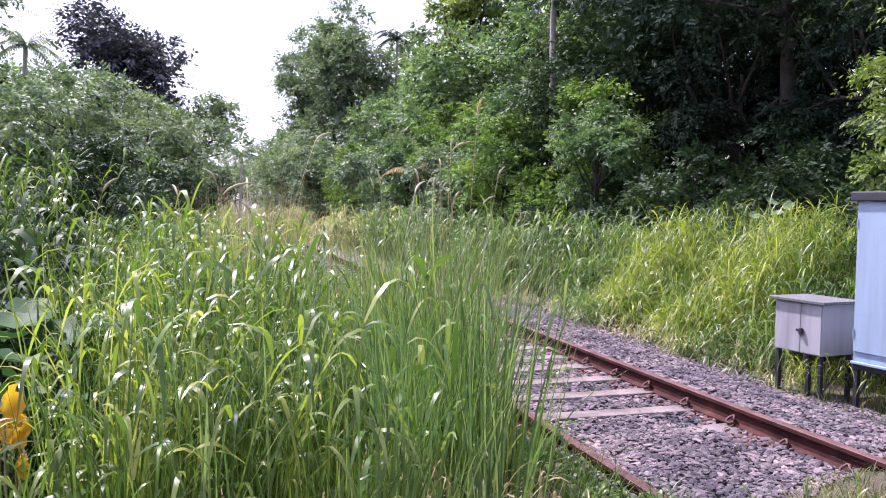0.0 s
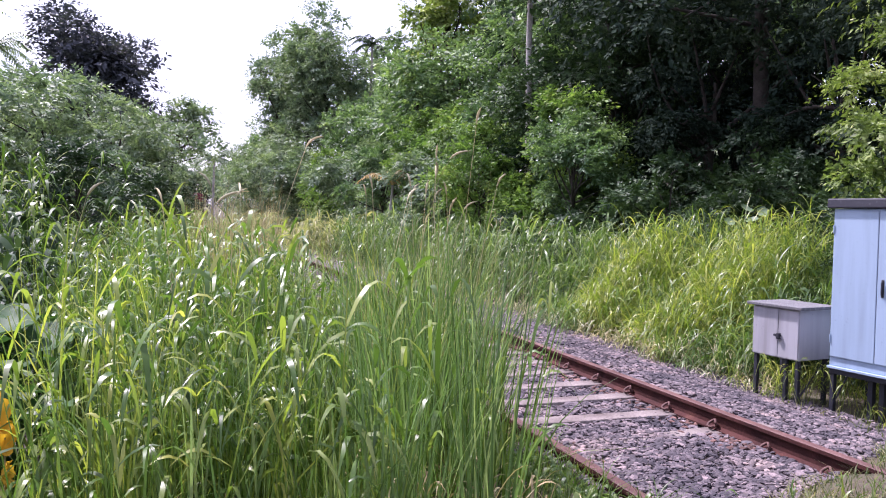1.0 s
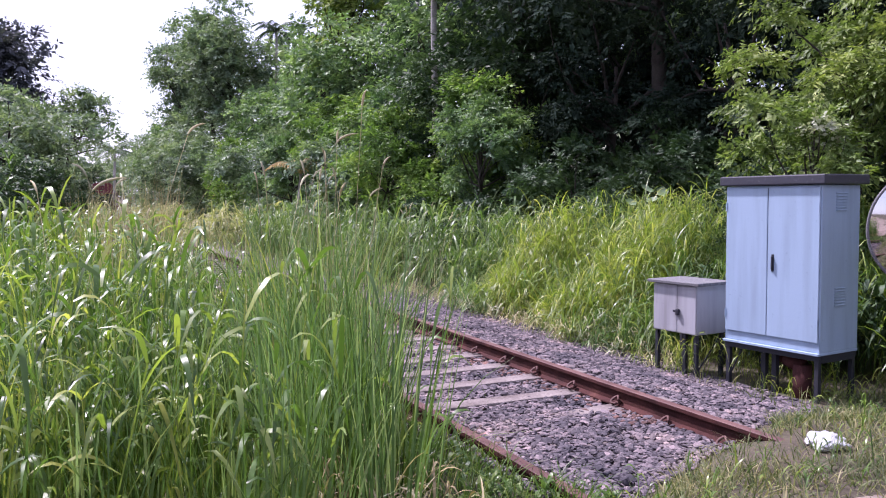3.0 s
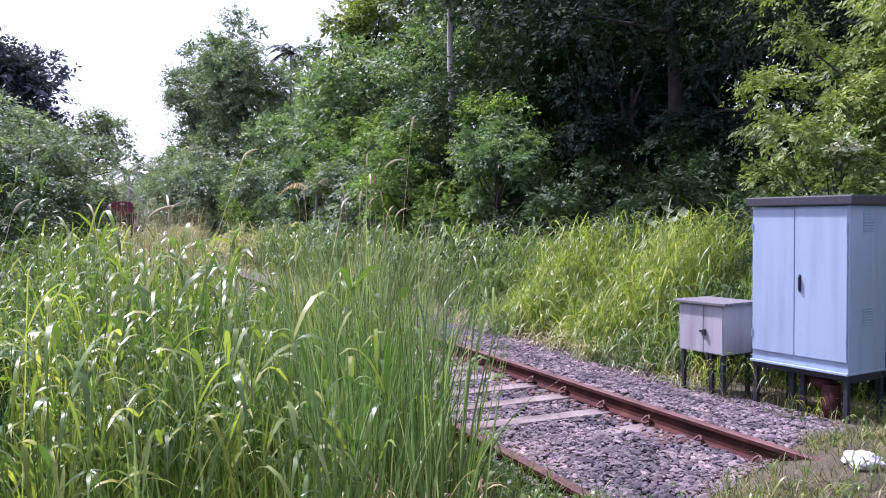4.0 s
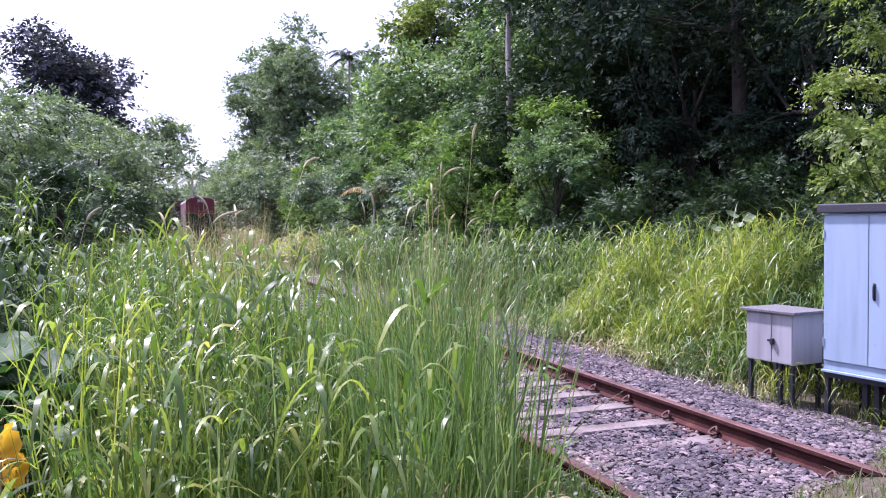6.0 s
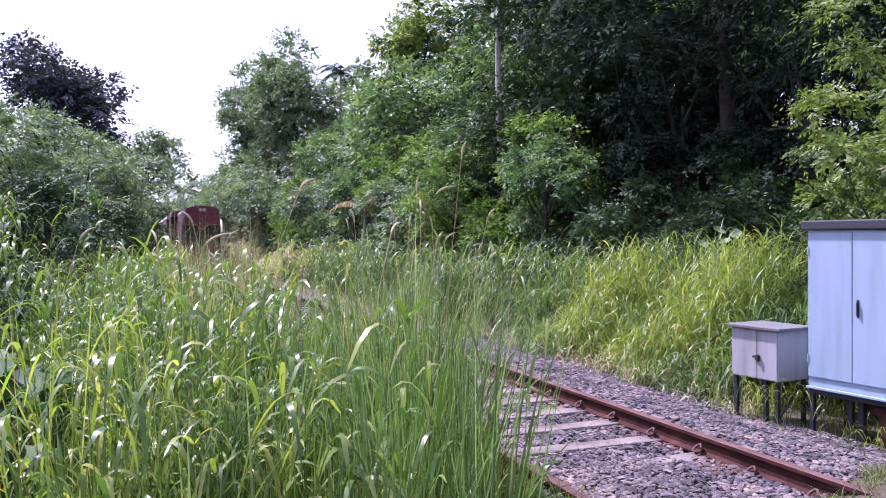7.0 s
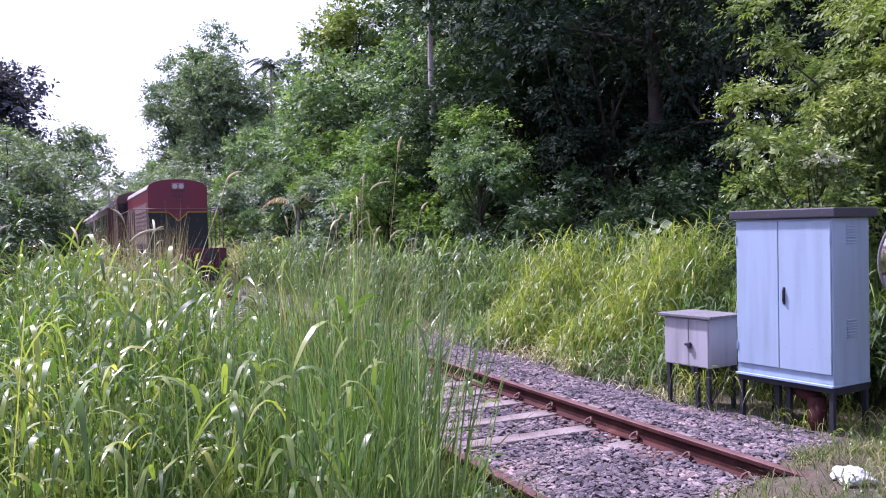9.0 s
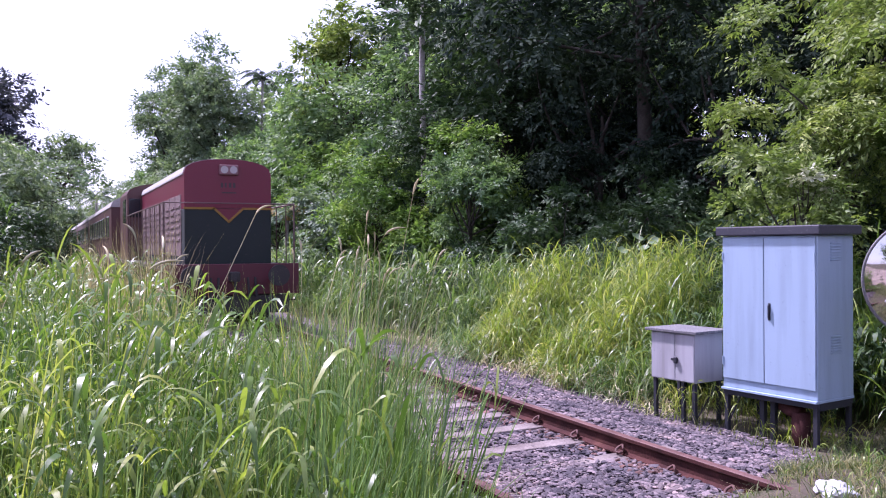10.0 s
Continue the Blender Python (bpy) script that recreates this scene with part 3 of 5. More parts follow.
# ---- traffic mirror ----
def build_mirror():
    m = new("traffic_mirror")
    foot = Vector((3.06, 4.50, gz(3.06, 4.50)))
    m.matrix_world = Matrix.Translation(foot)
    tagged(m, "round convex traffic mirror on a leaning dark pole", "mirror")
    head = Vector((3.19, 4.42, 1.30)) - foot
    face = Vector((-0.70, -0.71, -0.07)).normalized()
    turn = Matrix.Translation(head) @ face.to_track_quat("Z", "Y").to_matrix().to_4x4()
    part("pole", rod((-0.02, 0.01, -0.35), head + Vector((0.02, 0.06, 0.1)) - face * 0.10, 0.045, 12), M["steel_dark"], m)
    R, rad = 0.52, 1.5
    rings, sides = 14, 48
    V, Q = [], []
    for i in range(rings + 1):
        r = R * i / rings
        for j in range(sides):
            a = 2 * math.pi * j / sides
            V.append((r * math.cos(a), r * math.sin(a), math.sqrt(rad**2 - r * r) - math.sqrt(rad**2 - R * R)))
    for i in range(rings):
        for j in range(sides):
            k = (j + 1) % sides
            Q.append((i * sides + j, (i + 1) * sides + j, (i + 1) * sides + k, i * sides + k))
    child("mirror_face", quad_mesh("mirror_face", V, Q, [M["mirror"]], smooth=True), m, "bulging silvered face", turn)
    a = np.linspace(0, 2 * np.pi, 49)
    V, Q = sweep(np.stack([0.525 * np.cos(a), 0.525 * np.sin(a), 0 * a], 1), np.full(49, 0.013), 6)
    child("rim", quad_mesh("rim", V, Q, [M["roof_grey"]], smooth=True), m, "grey rim", turn)
    bm = bmesh.new()
    bmesh.ops.create_cone(bm, cap_ends=True, segments=40, radius1=0.27, radius2=0.51, depth=0.12, matrix=turn @ Matrix.Translation((0, 0, -0.07)))
    part("back", bm, M["steel_dark"], m)


build_mirror()


def build_bag():
    bm = bmesh.new()
    bmesh.ops.create_icosphere(bm, subdivisions=4, radius=0.115)
    for v in bm.verts:
        n = noise.fractal(v.co * 9, 1.0, 2.0, 4)
        v.co += v.co.normalized() * 0.055 * n
        v.co.z = max(v.co.z * 0.5, -0.03)
        v.co.x *= 1.35
    tagged(part("plastic_bag", bm, M["bag"], None, at=pose(0.98, 3.57, gz(0.98, 3.57) + 0.03, 0, 0, 40)), "crumpled white plastic bag lying on grass", "bag")


build_bag()


# ---- locomotive and coaches ----
def ring_prism(profile, y0, y1, bm=None):
    """Sweeps a closed outline (x, z) along y."""
    bm = bm or bmesh.new()
    a = [bm.verts.new((x, y0, z)) for x, z in profile]
    b = [bm.verts.new((x, y1, z)) for x, z in profile]
    n = len(profile)
    for i in range(n):
        bm.faces.new((a[i], a[(i + 1) % n], b[(i + 1) % n], b[i]))
    bm.faces.new(a[::-1])
    bm.faces.new(b)
    bmesh.ops.recalc_face_normals(bm, faces=bm.faces)
    return bm


def arch(w, z0, z1, rise, k=10):
    """Outline of a body with an arched roof: half-width w, eaves z1, crown z1 + rise."""
    top = [(w * math.cos(math.pi * i / k), z1 + rise * math.sin(math.pi * i / k) ** 0.8) for i in range(k + 1)]
    return [(-w, z0), (w, z0)] + top


def wheelset(thing, y, r=0.48, name="wheel"):
    for s in (-1, 1):
        bm = rod((s * 0.80, y, r), (s * 0.93, y, r), r, 24)
        w = part(name, bm, M["loco_black"], thing)
        part("axle_box", box((s * 1.0 - 0.1, y - 0.14, r - 0.14), (s * 1.0 + 0.1, y + 0.14, r + 0.14), 0.03), M["loco_black"], thing)


def build_loco():
    L = new("locomotive")
    tagged(L, "dark red and green diesel locomotive hauling coaches along the track", "locomotive")
    # running plate, end beam, hood, cab; the nose is at y = 0 and the body runs back along +y
    part("running_plate", box((-1.38, 0.05, 1.14), (1.38, 12.9, 1.24), 0.01), M["loco_black"], L)
    beam = part("buffer_beam", box((-1.40, -0.06, 0.62), (1.40, 0.06, 1.26), 0.015), M["beam_red"], L, "dull red end beam")
    for s in (-1, 1):
        bm = rod((s * 0.87, -0.06, 1.02), (s * 0.87, -0.42, 1.02), 0.09, 14)
        add_rod(bm, (s * 0.87, -0.42, 1.02), (s * 0.87, -0.47, 1.02), 0.22, 20)
        part("buffer", bm, M["loco_black"], beam)
    bm = box((-0.1, -0.35, 0.9), (0.1, -0.06, 1.1), 0.03)
    add_rod(bm, (0, -0.33, 1.05), (0, -0.33, 0.62), 0.03)
    part("coupling", bm, M["loco_black"], beam)
    for x in (-0.45, -0.3, 0.3, 0.45):
        part("brake_hose", rod((x, -0.1, 0.98), (x * 1.05, -0.16, 0.55), 0.025), M["loco_black"], beam)
    part("rail_guard", box((-1.2, -0.02, 0.22), (1.2, 0.04, 0.60), 0.02), M["loco_black"], L)
    hood = part("hood", ring_prism(arch(0.90, 2.42, 3.16, 0.30), 0.32, 8.4), M["loco_red"], L, "dark red rounded hood")
    part("hood_lower", box((-0.90, 0.32, 1.24), (0.90, 8.4, 2.418), 0.02), M["loco_green"], L, "dark green lower hood")
    roof = arch(0.915, 3.13, 3.165, 0.31)
    part("hood_roof", ring_prism(roof, 0.42, 8.45), M["loco_roof"], hood, "weathered grey roof sheet")
    # stripe with a dip in the middle of the nose
    for s in (-1, 1):
        bm = bmesh.new()
        pts = [(0.90, 2.42), (0.30, 2.42), (0.0, 2.14)]
        for (x0_, z0_), (x1_, z1_) in zip(pts, pts[1:]):
            d = Vector((s * (x1_ - x0_), 0, z1_ - z0_))
            mm = Matrix.Translation((s * (x0_ + x1_) / 2, 0.314, (z0_ + z1_) / 2)) @ Matrix.Rotation(-math.atan2(d.z, d.x), 4, "Y")
            bmesh.ops.create_cube(bm, size=1, matrix=mm @ Matrix.Diagonal((d.length + 0.03, 0.012, 0.045, 1)))
        part("stripe", bm, M["loco_yellow"], hood)
    bm = bmesh.new()
    tri = [bm.verts.new(p) for p in ((-0.27, 0.316, 2.41), (0.0, 0.316, 2.16), (0.27, 0.316, 2.41))]
    tri2 = [bm.verts.new((v.co.x, 0.33, v.co.z)) for v in tri]
    bm.faces.new(tri)
    for i in range(3):
        bm.faces.new((tri[i], tri2[i], tri2[(i + 1) % 3], tri[(i + 1) % 3]))
    part("nose_panel", bm, M["loco_red"], hood)
    lamp = part("headlight", box((-0.20, 0.24, 3.12), (0.20, 0.33, 3.34), 0.03), M["chrome"], L, "pale twin headlight box")
    for s in (-1, 1):
        part("lamp_glass", rod((s * 0.095, 0.23, 3.23), (s * 0.095, 0.245, 3.23), 0.078, 18), M["lens"], lamp)
    for i, w_ in enumerate((0.05, 0.035, 0.05, 0.05)):
        part("number_mark", box((-0.16 + 0.085 * i, 0.31, 2.86), (-0.16 + 0.085 * i + w_, 0.318, 2.96)), M["mark_grey"], hood)
    part("number_mark", box((-0.14, 0.31, 2.74), (0.16, 0.318, 2.765)), M["mark_grey"], hood)
    for s in (-1, 1):
        for k in range(9):
            y = 0.75 + 0.84 * k
            d = part("side_door", box((s * 0.905 - 0.012, y, 1.42), (s * 0.905 + 0.012, y + 0.74, 2.72), 0.008), M["loco_side"], L, "faded louvred side door" if k % 2 else "")
            for j in range(6):
                z = 1.75 + 0.14 * j
                part("slat", box((s * 0.92 - 0.012, y + 0.1, z), (s * 0.92 + 0.012, y + 0.64, z + 0.05), 0.004), M["loco_side"], d)
            part("post", rod((s * 1.34, y, 1.22), (s * 1.34, y, 2.52), 0.013, 6), M["rail_pale"], L)
        part("handrail", rod((s * 1.34, 0.1, 2.52), (s * 1.34, 8.3, 2.52), 0.018, 6), M["rail_pale"], L)
        part("post", rod((s * 1.34, 0.1, 1.22), (s * 1.34, 0.1, 2.52), 0.02, 6), M["rail_pale"], L)
        for j in range(3):
            part("step", box((s * 1.22 - 0.16, 0.15, 0.45 + 0.28 * j), (s * 1.22 + 0.16, 0.45, 0.48 + 0.28 * j), 0.005), M["loco_black"], L)
    part("handrail", rod((-1.34, 0.1, 2.52), (1.34, 0.1, 2.52), 0.013, 6), M["rail_pale"], L)
    cab = part("cab", ring_prism(arch(1.30, 1.24, 3.18, 0.34), 8.45, 10.9), M["coach"], L, "rust-brown driver's cab")
    for s in (-1, 1):
        part("cab_window", box((s * 1.1 - 0.16, 8.435, 2.5), (s * 1.1 + 0.16, 8.46, 3.05), 0.02), M["glass"], cab)
        part("cab_window", box((s * 1.30 - 0.012, 8.9, 2.35), (s * 1.30 + 0.012, 9.9, 3.05), 0.02), M["glass"], cab)
    part("short_hood", ring_prism(arch(0.90, 1.24, 2.9, 0.25), 10.9, 12.7), M["loco_red"], L)
    part("fuel_tank", box((-1.15, 4.6, 0.35), (1.15, 8.2, 1.12), 0.12), M["loco_black"], L)
    for yb in (2.2, 10.4):
        part("bogie_frame", box((-1.12, yb - 1.75, 0.42), (1.12, yb + 1.75, 0.82), 0.06), M["loco_black"], L)
        for dy in (-1.2, 0.0, 1.2):
            wheelset(L, yb + dy)
    part("exhaust", rod((0, 4.2, 3.4), (0, 4.2, 3.62), 0.16, 14), M["loco_black"], L)
    return L


def build_coach():
    c = new("coach")
    tagged(c, "brown-red passenger coach with dark windows behind the locomotive", "coach", "coaches of the train")
    body = part("body", ring_prism(arch(1.38, 1.05, 3.05, 0.42), 0.0, 15.4), M["coach"], c)
    part("roof", ring_prism(arch(1.40, 3.03, 3.06, 0.44), -0.03, 15.43), M["loco_roof"], c, "grey curved roof")
    for s in (-1, 1):
        for k in range(10):
            y = 1.1 + 1.36 * k
            w = part("window", box((s * 1.385 - 0.012, y, 2.0), (s * 1.385 + 0.012, y + 0.9, 2.75), 0.02), M["glass"], c)
            part("sill", box((s * 1.40 - 0.02, y - 0.04, 1.94), (s * 1.40 + 0.02, y + 0.94, 1.98), 0.005), M["coach"], w)
    part("end_door", box((-0.4, -0.02, 1.15), (0.4, 0.01, 2.95), 0.02), M["loco_black"], c)
    part("underframe", box((-1.2, 0.2, 0.75), (1.2, 15.2, 1.04), 0.05), M["loco_black"], c)
    for yb in (2.2, 13.2):
        part("bogie_frame", box((-1.05, yb - 1.3, 0.35), (1.05, yb + 1.3, 0.74), 0.05), M["loco_black"], c)
        for dy in (-0.95, 0.95):
            wheelset(c, yb + dy, 0.44)
    return c


loco = build_loco()
coaches = [build_coach()]
for _ in range(2):
    coaches.append(copy_thing(coaches[0], pose(0, 0, 0)))


# ---- trees and shrubs ----
def limbs(trunk_top, ends, r0, k=6):
    """Tapered limbs from points near the trunk's top to clump centres."""
    out = []
    for e in ends:
        a = np.array(trunk_top) - np.array([0, 0, rng.uniform(0, 0.35) * trunk_top[2]])
        mid = (a + e) / 2 + rng.normal(0, 0.12, 3) * np.linalg.norm(e - a) + np.array([0, 0, 0.1])
        t = np.linspace(0, 1, k)[:, None]
        P = (1 - t) ** 2 * a + 2 * t * (1 - t) * mid + t**2 * e
        out.append(sweep(P, np.linspace(r0 * 0.5, r0 * 0.08, k), 5))
    return out


def build_tree(name, at, height, crown, clumps, n, leaf, mat, label, category="tree", trunk_r=0.14, bark="bark", width=0.45, droop=0.35, flat=0.62, lean=(0, 0), r=None):
    """A tapered leaning trunk with limbs, and a crown of leaf tufts. crown: half-widths (x, y, z);"""
    global rng
    rng = np.random.default_rng(int(1000 + 37 * at[0] + 101 * at[1] + 7 * height))
    tr = new(name)
    tr.matrix_world = Matrix.Translation((*at, gz(*at)))
    tagged(tr, label, category)
    c = np.array([lean[0], lean[1], height - crown[2] * 0.92])
    C = ellipsoid_clumps(c, crown, int(clumps * 0.85), r or (0.19 * min(crown), 0.40 * min(crown)), 0.45)
    C[:, 2] = np.maximum(C[:, 2], 0.25)
    top = c + np.array([0, 0, crown[2] * 0.35])
    t = np.linspace(0, 1, 8)[:, None]
    P = t * top + np.array([0.12, 0.08, 0]) * np.sin(t * 5) * (height / 8)
    P[0, 2] = -0.3
    pieces = [sweep(P, np.linspace(trunk_r, trunk_r * 0.3, 8), 8)]
    order = rng.permutation(len(C))[: min(14, len(C))]
    pieces += limbs(top * 0.9, C[order, :3], min(trunk_r, 0.13))
    V, Q = merge(pieces)
    child("trunk", quad_mesh("trunk", V, Q, [M[bark]], smooth=True), tr)
    V, Q = clump_leaves(C, n, leaf, width, droop, flat)
    child("crown", quad_mesh("crown", V, Q, [M[mat]]), tr)
    return tr


def again(tr, at, turn, size=1.0, sz=None):
    m = pose(*at, gz(*at), 0, 0, turn) @ Matrix.Diagonal((size, size, sz or size, 1))
    return copy_thing(tr, m)


# far side of the track: shrubs along the edge of the wood
s1 = build_tree("shrub", (5.8, 17.8), 4.3, (1.2, 1.8, 2.1), 20, 18000, 0.11, "leaf_mid", "dense feathery green shrub at the wood's edge", "shrub", 0.06)
s2 = build_tree("shrub", (5.2, 22.5), 4.6, (1.6, 2.0, 2.1), 24, 16000, 0.125, "leaf_bright", "bright green leafy shrub beside the track", "shrub", 0.06)
s3 = build_tree("shrub", (5.4, 28.0), 4.8, (1.8, 2.2, 2.2), 24, 13000, 0.17, "leaf_grey_haze", "grey-green bushy shrub beside the track", "shrub", 0.06)
for src, at, turn, size in ((s1, (5.0, 33), 80, 1.05), (s3, (5.0, 38.5), 40, 1.1), (s2, (4.8, 44), 200, 1.1), (s3, (4.6, 51), 130, 1.2), (s1, (4.8, 58), 10, 1.35), (s3, (4.6, 68), 75, 1.4),
                            (s2, (6.6, 19.8), 100, 1.1), (s1, (6.8, 25.5), 140, 1.25), (s2, (6.9, 31), 300, 1.3), (s1, (7.0, 20.6), 220, 0.85)):
    again(src, at, turn, size)
# trees behind the shrubs
t1 = build_tree("tree", (8.2, 27), 9.6, (2.6, 2.8, 3.6), 44, 14000, 0.2, "leaf_mid", "tall leafy green tree standing in the wood", "tree", 0.16)
t2 = build_tree("tree", (8.6, 21), 10.2, (2.5, 2.7, 3.7), 42, 12000, 0.22, "leaf_deep_shade", "tall deep green tree in the wood", "tree", 0.15)
t3 = build_tree("tree", (6.2, 60), 17.0, (3.0, 3.4, 6.2), 60, 23000, 0.26, "leaf_grey_haze", "tall pale green tree above the track's far end", "tree", 0.22)
t4 = build_tree("tree", (8.8, 41), 11.0, (2.8, 3.2, 4.6), 46, 15000, 0.26, "leaf_mid", "tall green tree on the wooded slope", "tree", 0.2)
for src, at, turn, size in ((t3, (6.9, 57), 70, 0.92), (t3, (5.6, 72), 150, 1.0), (t4, (10.5, 48), 200, 0.98), (t1, (8.4, 34), 120, 1.15), (t2, (10.5, 31), 60, 1.2), (t4, (12.5, 38), 300, 1.1),
                            (t2, (11.5, 25), 180, 1.1), (t1, (12.5, 19), 10, 1.1), (t4, (15, 30), 100, 1.0), (t1, (7.4, 46), 250, 0.95), (t4, (6.8, 84), 40, 1.0)):
    again(src, at, turn, size)
# the crown's sunlit look is put into its pale leaf colour
build_tree("tree", (8.8, 37), 12.8, (2.0, 2.2, 2.8), 26, 9000, 0.24, "leaf_yellow", "tree with sunlight put into its pale yellow-green leaf colour", "tree", 0.15)
# the great dark tree and the thicket below, shade put into their leaf colours
dark = build_tree("tree", (9.6, 16.0), 12.0, (4.8, 5.2, 4.4), 60, 36000, 0.165, "leaf_dark_shade", "huge spreading tree over a thicket, shade put into its leaf colour", "tree", 0.27, droop=0.8, flat=0.7)
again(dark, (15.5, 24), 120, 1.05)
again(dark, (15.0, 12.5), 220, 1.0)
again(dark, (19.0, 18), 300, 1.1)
d2 = build_tree("tree", (9.2, 13.0), 6.2, (2.0, 2.4, 2.8), 30, 14000, 0.12, "leaf_dark_shade", "dark green tree hung with creepers, shade put into its leaf colour", "tree", 0.14, droop=0.9)
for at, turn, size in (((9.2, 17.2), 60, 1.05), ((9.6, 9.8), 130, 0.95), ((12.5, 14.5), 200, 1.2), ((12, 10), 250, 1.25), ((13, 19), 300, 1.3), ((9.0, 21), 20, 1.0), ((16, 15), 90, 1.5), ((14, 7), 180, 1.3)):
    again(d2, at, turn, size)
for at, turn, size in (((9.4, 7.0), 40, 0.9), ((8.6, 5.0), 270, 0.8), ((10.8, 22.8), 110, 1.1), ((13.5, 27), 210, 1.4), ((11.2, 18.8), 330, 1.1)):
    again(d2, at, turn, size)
# undergrowth shrubs, darkened in colour to stand in for shade
d3 = build_tree("shrub", (7.0, 15.5), 3.0, (1.4, 1.6, 1.4), 20, 9000, 0.12, "leaf_deep_shade", "green undergrowth shrub with shade put into its leaf colour", "shrub", 0.05)
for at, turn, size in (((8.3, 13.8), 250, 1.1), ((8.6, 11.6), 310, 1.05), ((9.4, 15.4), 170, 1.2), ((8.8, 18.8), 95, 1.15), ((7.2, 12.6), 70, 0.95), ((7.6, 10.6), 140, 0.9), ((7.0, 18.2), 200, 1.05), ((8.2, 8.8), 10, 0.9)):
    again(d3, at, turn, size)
# yellow-green bush hanging over the cabinets
b1 = build_tree("shrub", (7.05, 8.3), 5.0, (1.9, 2.0, 1.8), 44, 27000, 0.092, "leaf_yellow", "yellow-green bush arching over the cabinets", "shrub", 0.07, droop=0.7, width=0.36, r=(0.2, 0.55))
again(b1, (7.3, 6.0), 110, 1.15)
again(b1, (9.0, 8.9), 75, 1.5)
again(b1, (6.8, 3.6), 200, 1.1)
build_tree("shrub", (5.2, 7.4), 2.75, (0.9, 0.9, 0.9), 14, 6000, 0.09, "leaf_yellow", "yellow-green shrub behind the cabinets", "shrub", 0.04)


build_tree("flowering_shrub", (4.95, 7.25), 2.95, (0.5, 0.5, 0.3), 9, 380, 0.075, "flower", "shrub topped with sprays of white blossom", "shrub", 0.03, width=0.5)
for at, turn, size in (((5.3, 9.3), 210, 0.5), ((4.9, 15.6), 280, 0.6), ((4.6, 18.5), 330, 0.6), ((5.6, 12.6), 60, 0.62), ((5.9, 10.4), 120, 0.62), ((4.4, 7.9), 190, 0.45)):
    again(d3, at, turn, size)


def pale_trunk(at, height, r, label):
    t = np.linspace(0, 1, 10)[:, None]
    P = t * np.array([0.5, 0.3, height]) + np.array([0.15, 0.1, 0]) * np.sin(6 * t)
    P[0, 2] = -0.3
    V, Q = sweep(P, np.linspace(r, r * 0.6, 10), 10)
    tr = new("tree")
    tr.matrix_world = Matrix.Translation((*at, gz(*at)))
    tagged(tr, label, "tree")
    child("trunk", quad_mesh("trunk", V, Q, [M["bark_pale"]], smooth=True), tr)
    C = ellipsoid_clumps((0.9, 0.6, height + 1.4), (1.6, 1.6, 1.2), 18, (0.3, 0.6))
    C = np.r_[C, ellipsoid_clumps((-0.5, -1.0, 4.2), (1.1, 1.0, 1.7), 26, (0.3, 0.55)), ellipsoid_clumps((0.0, -0.7, 9.2), (1.1, 1.0, 1.0), 16, (0.25, 0.45))]
    V, Q = clump_leaves(C, 11000, 0.14)
    child("crown", quad_mesh("crown", V, Q, [M["leaf_deep_shade"]]), tr)


pale_trunk((6.55, 22.6), 10.6, 0.12, "tall tree with a pale bare trunk")

# near side of the track: trees and shrubs
w1 = build_tree("tree", (-6.9, 28), 6.0, (2.9, 3.4, 2.9), 38, 21000, 0.165, "leaf_grey_haze", "bushy grey-green tree beside the track", "tree", 0.15)
again(w1, (-7.9, 26.5), 80, 0.7)
again(w1, (-5.7, 37), 170, 1.1)
again(w1, (-6.2, 52), 260, 1.15)
again(w1, (-5.5, 45.5), 60, 1.12)
again(w1, (6.0, 63), 20, 1.3)
again(w1, (5.4, 76), 90, 1.25)
# the dark hollow under the trees is put into these leaves' colour
w2 = build_tree("shrub", (-5.4, 21.5), 3.4, (1.7, 2.0, 1.6), 22, 11000, 0.13, "leaf_deep_shade", "green shrub below trees, their shade put into its leaf colour", "shrub", 0.06)
again(w2, (-8.4, 16.5), 60, 1.0)
again(w2, (-3.9, 30), 200, 0.75, 0.9)
again(w2, (-3.7, 40), 20, 0.85, 1.0)
again(w2, (-3.6, 56), 100, 0.9, 1.0)
again(w2, (-6.6, 32), 140, 1.1)
again(w2, (-9.6, 20), 200, 0.8)
again(w2, (-4.6, 47), 300, 1.1)
for at, turn in (((-3.4, 226), 40), ((2.2, 228), 150), ((7.0, 227), 260)):
    again(w2, at, turn, 2.4)
build_tree("tree", (-6.9, 49), 12.0, (3.4, 3.4, 4.6), 54, 30000, 0.29, "leaf_violet_haze", "tall dark tree standing above its neighbours", "tree", 0.25, r=(0.8, 1.5), flat=0.85)
build_tree("tree", (-4.1, 50), 7.7, (1.9, 2.2, 1.8), 16, 5200, 0.22, "leaf_grey_haze", "thin-crowned tree leaning over the track", "tree", 0.12, r=(0.4, 0.7), lean=(1.6, 0))
build_tree("tree", (-12.6, 40), 8.2, (3.0, 3.4, 3.2), 40, 12000, 0.24, "leaf_mid", "leafy tree behind the near thicket", "tree", 0.18)
far = build_tree("tree", (-7.5, 95), 9.5, (4.5, 4.5, 4.2), 40, 5000, 0.55, "leaf_grey_haze", "distant green tree, haze put into its leaf colour", "tree", 0.25)
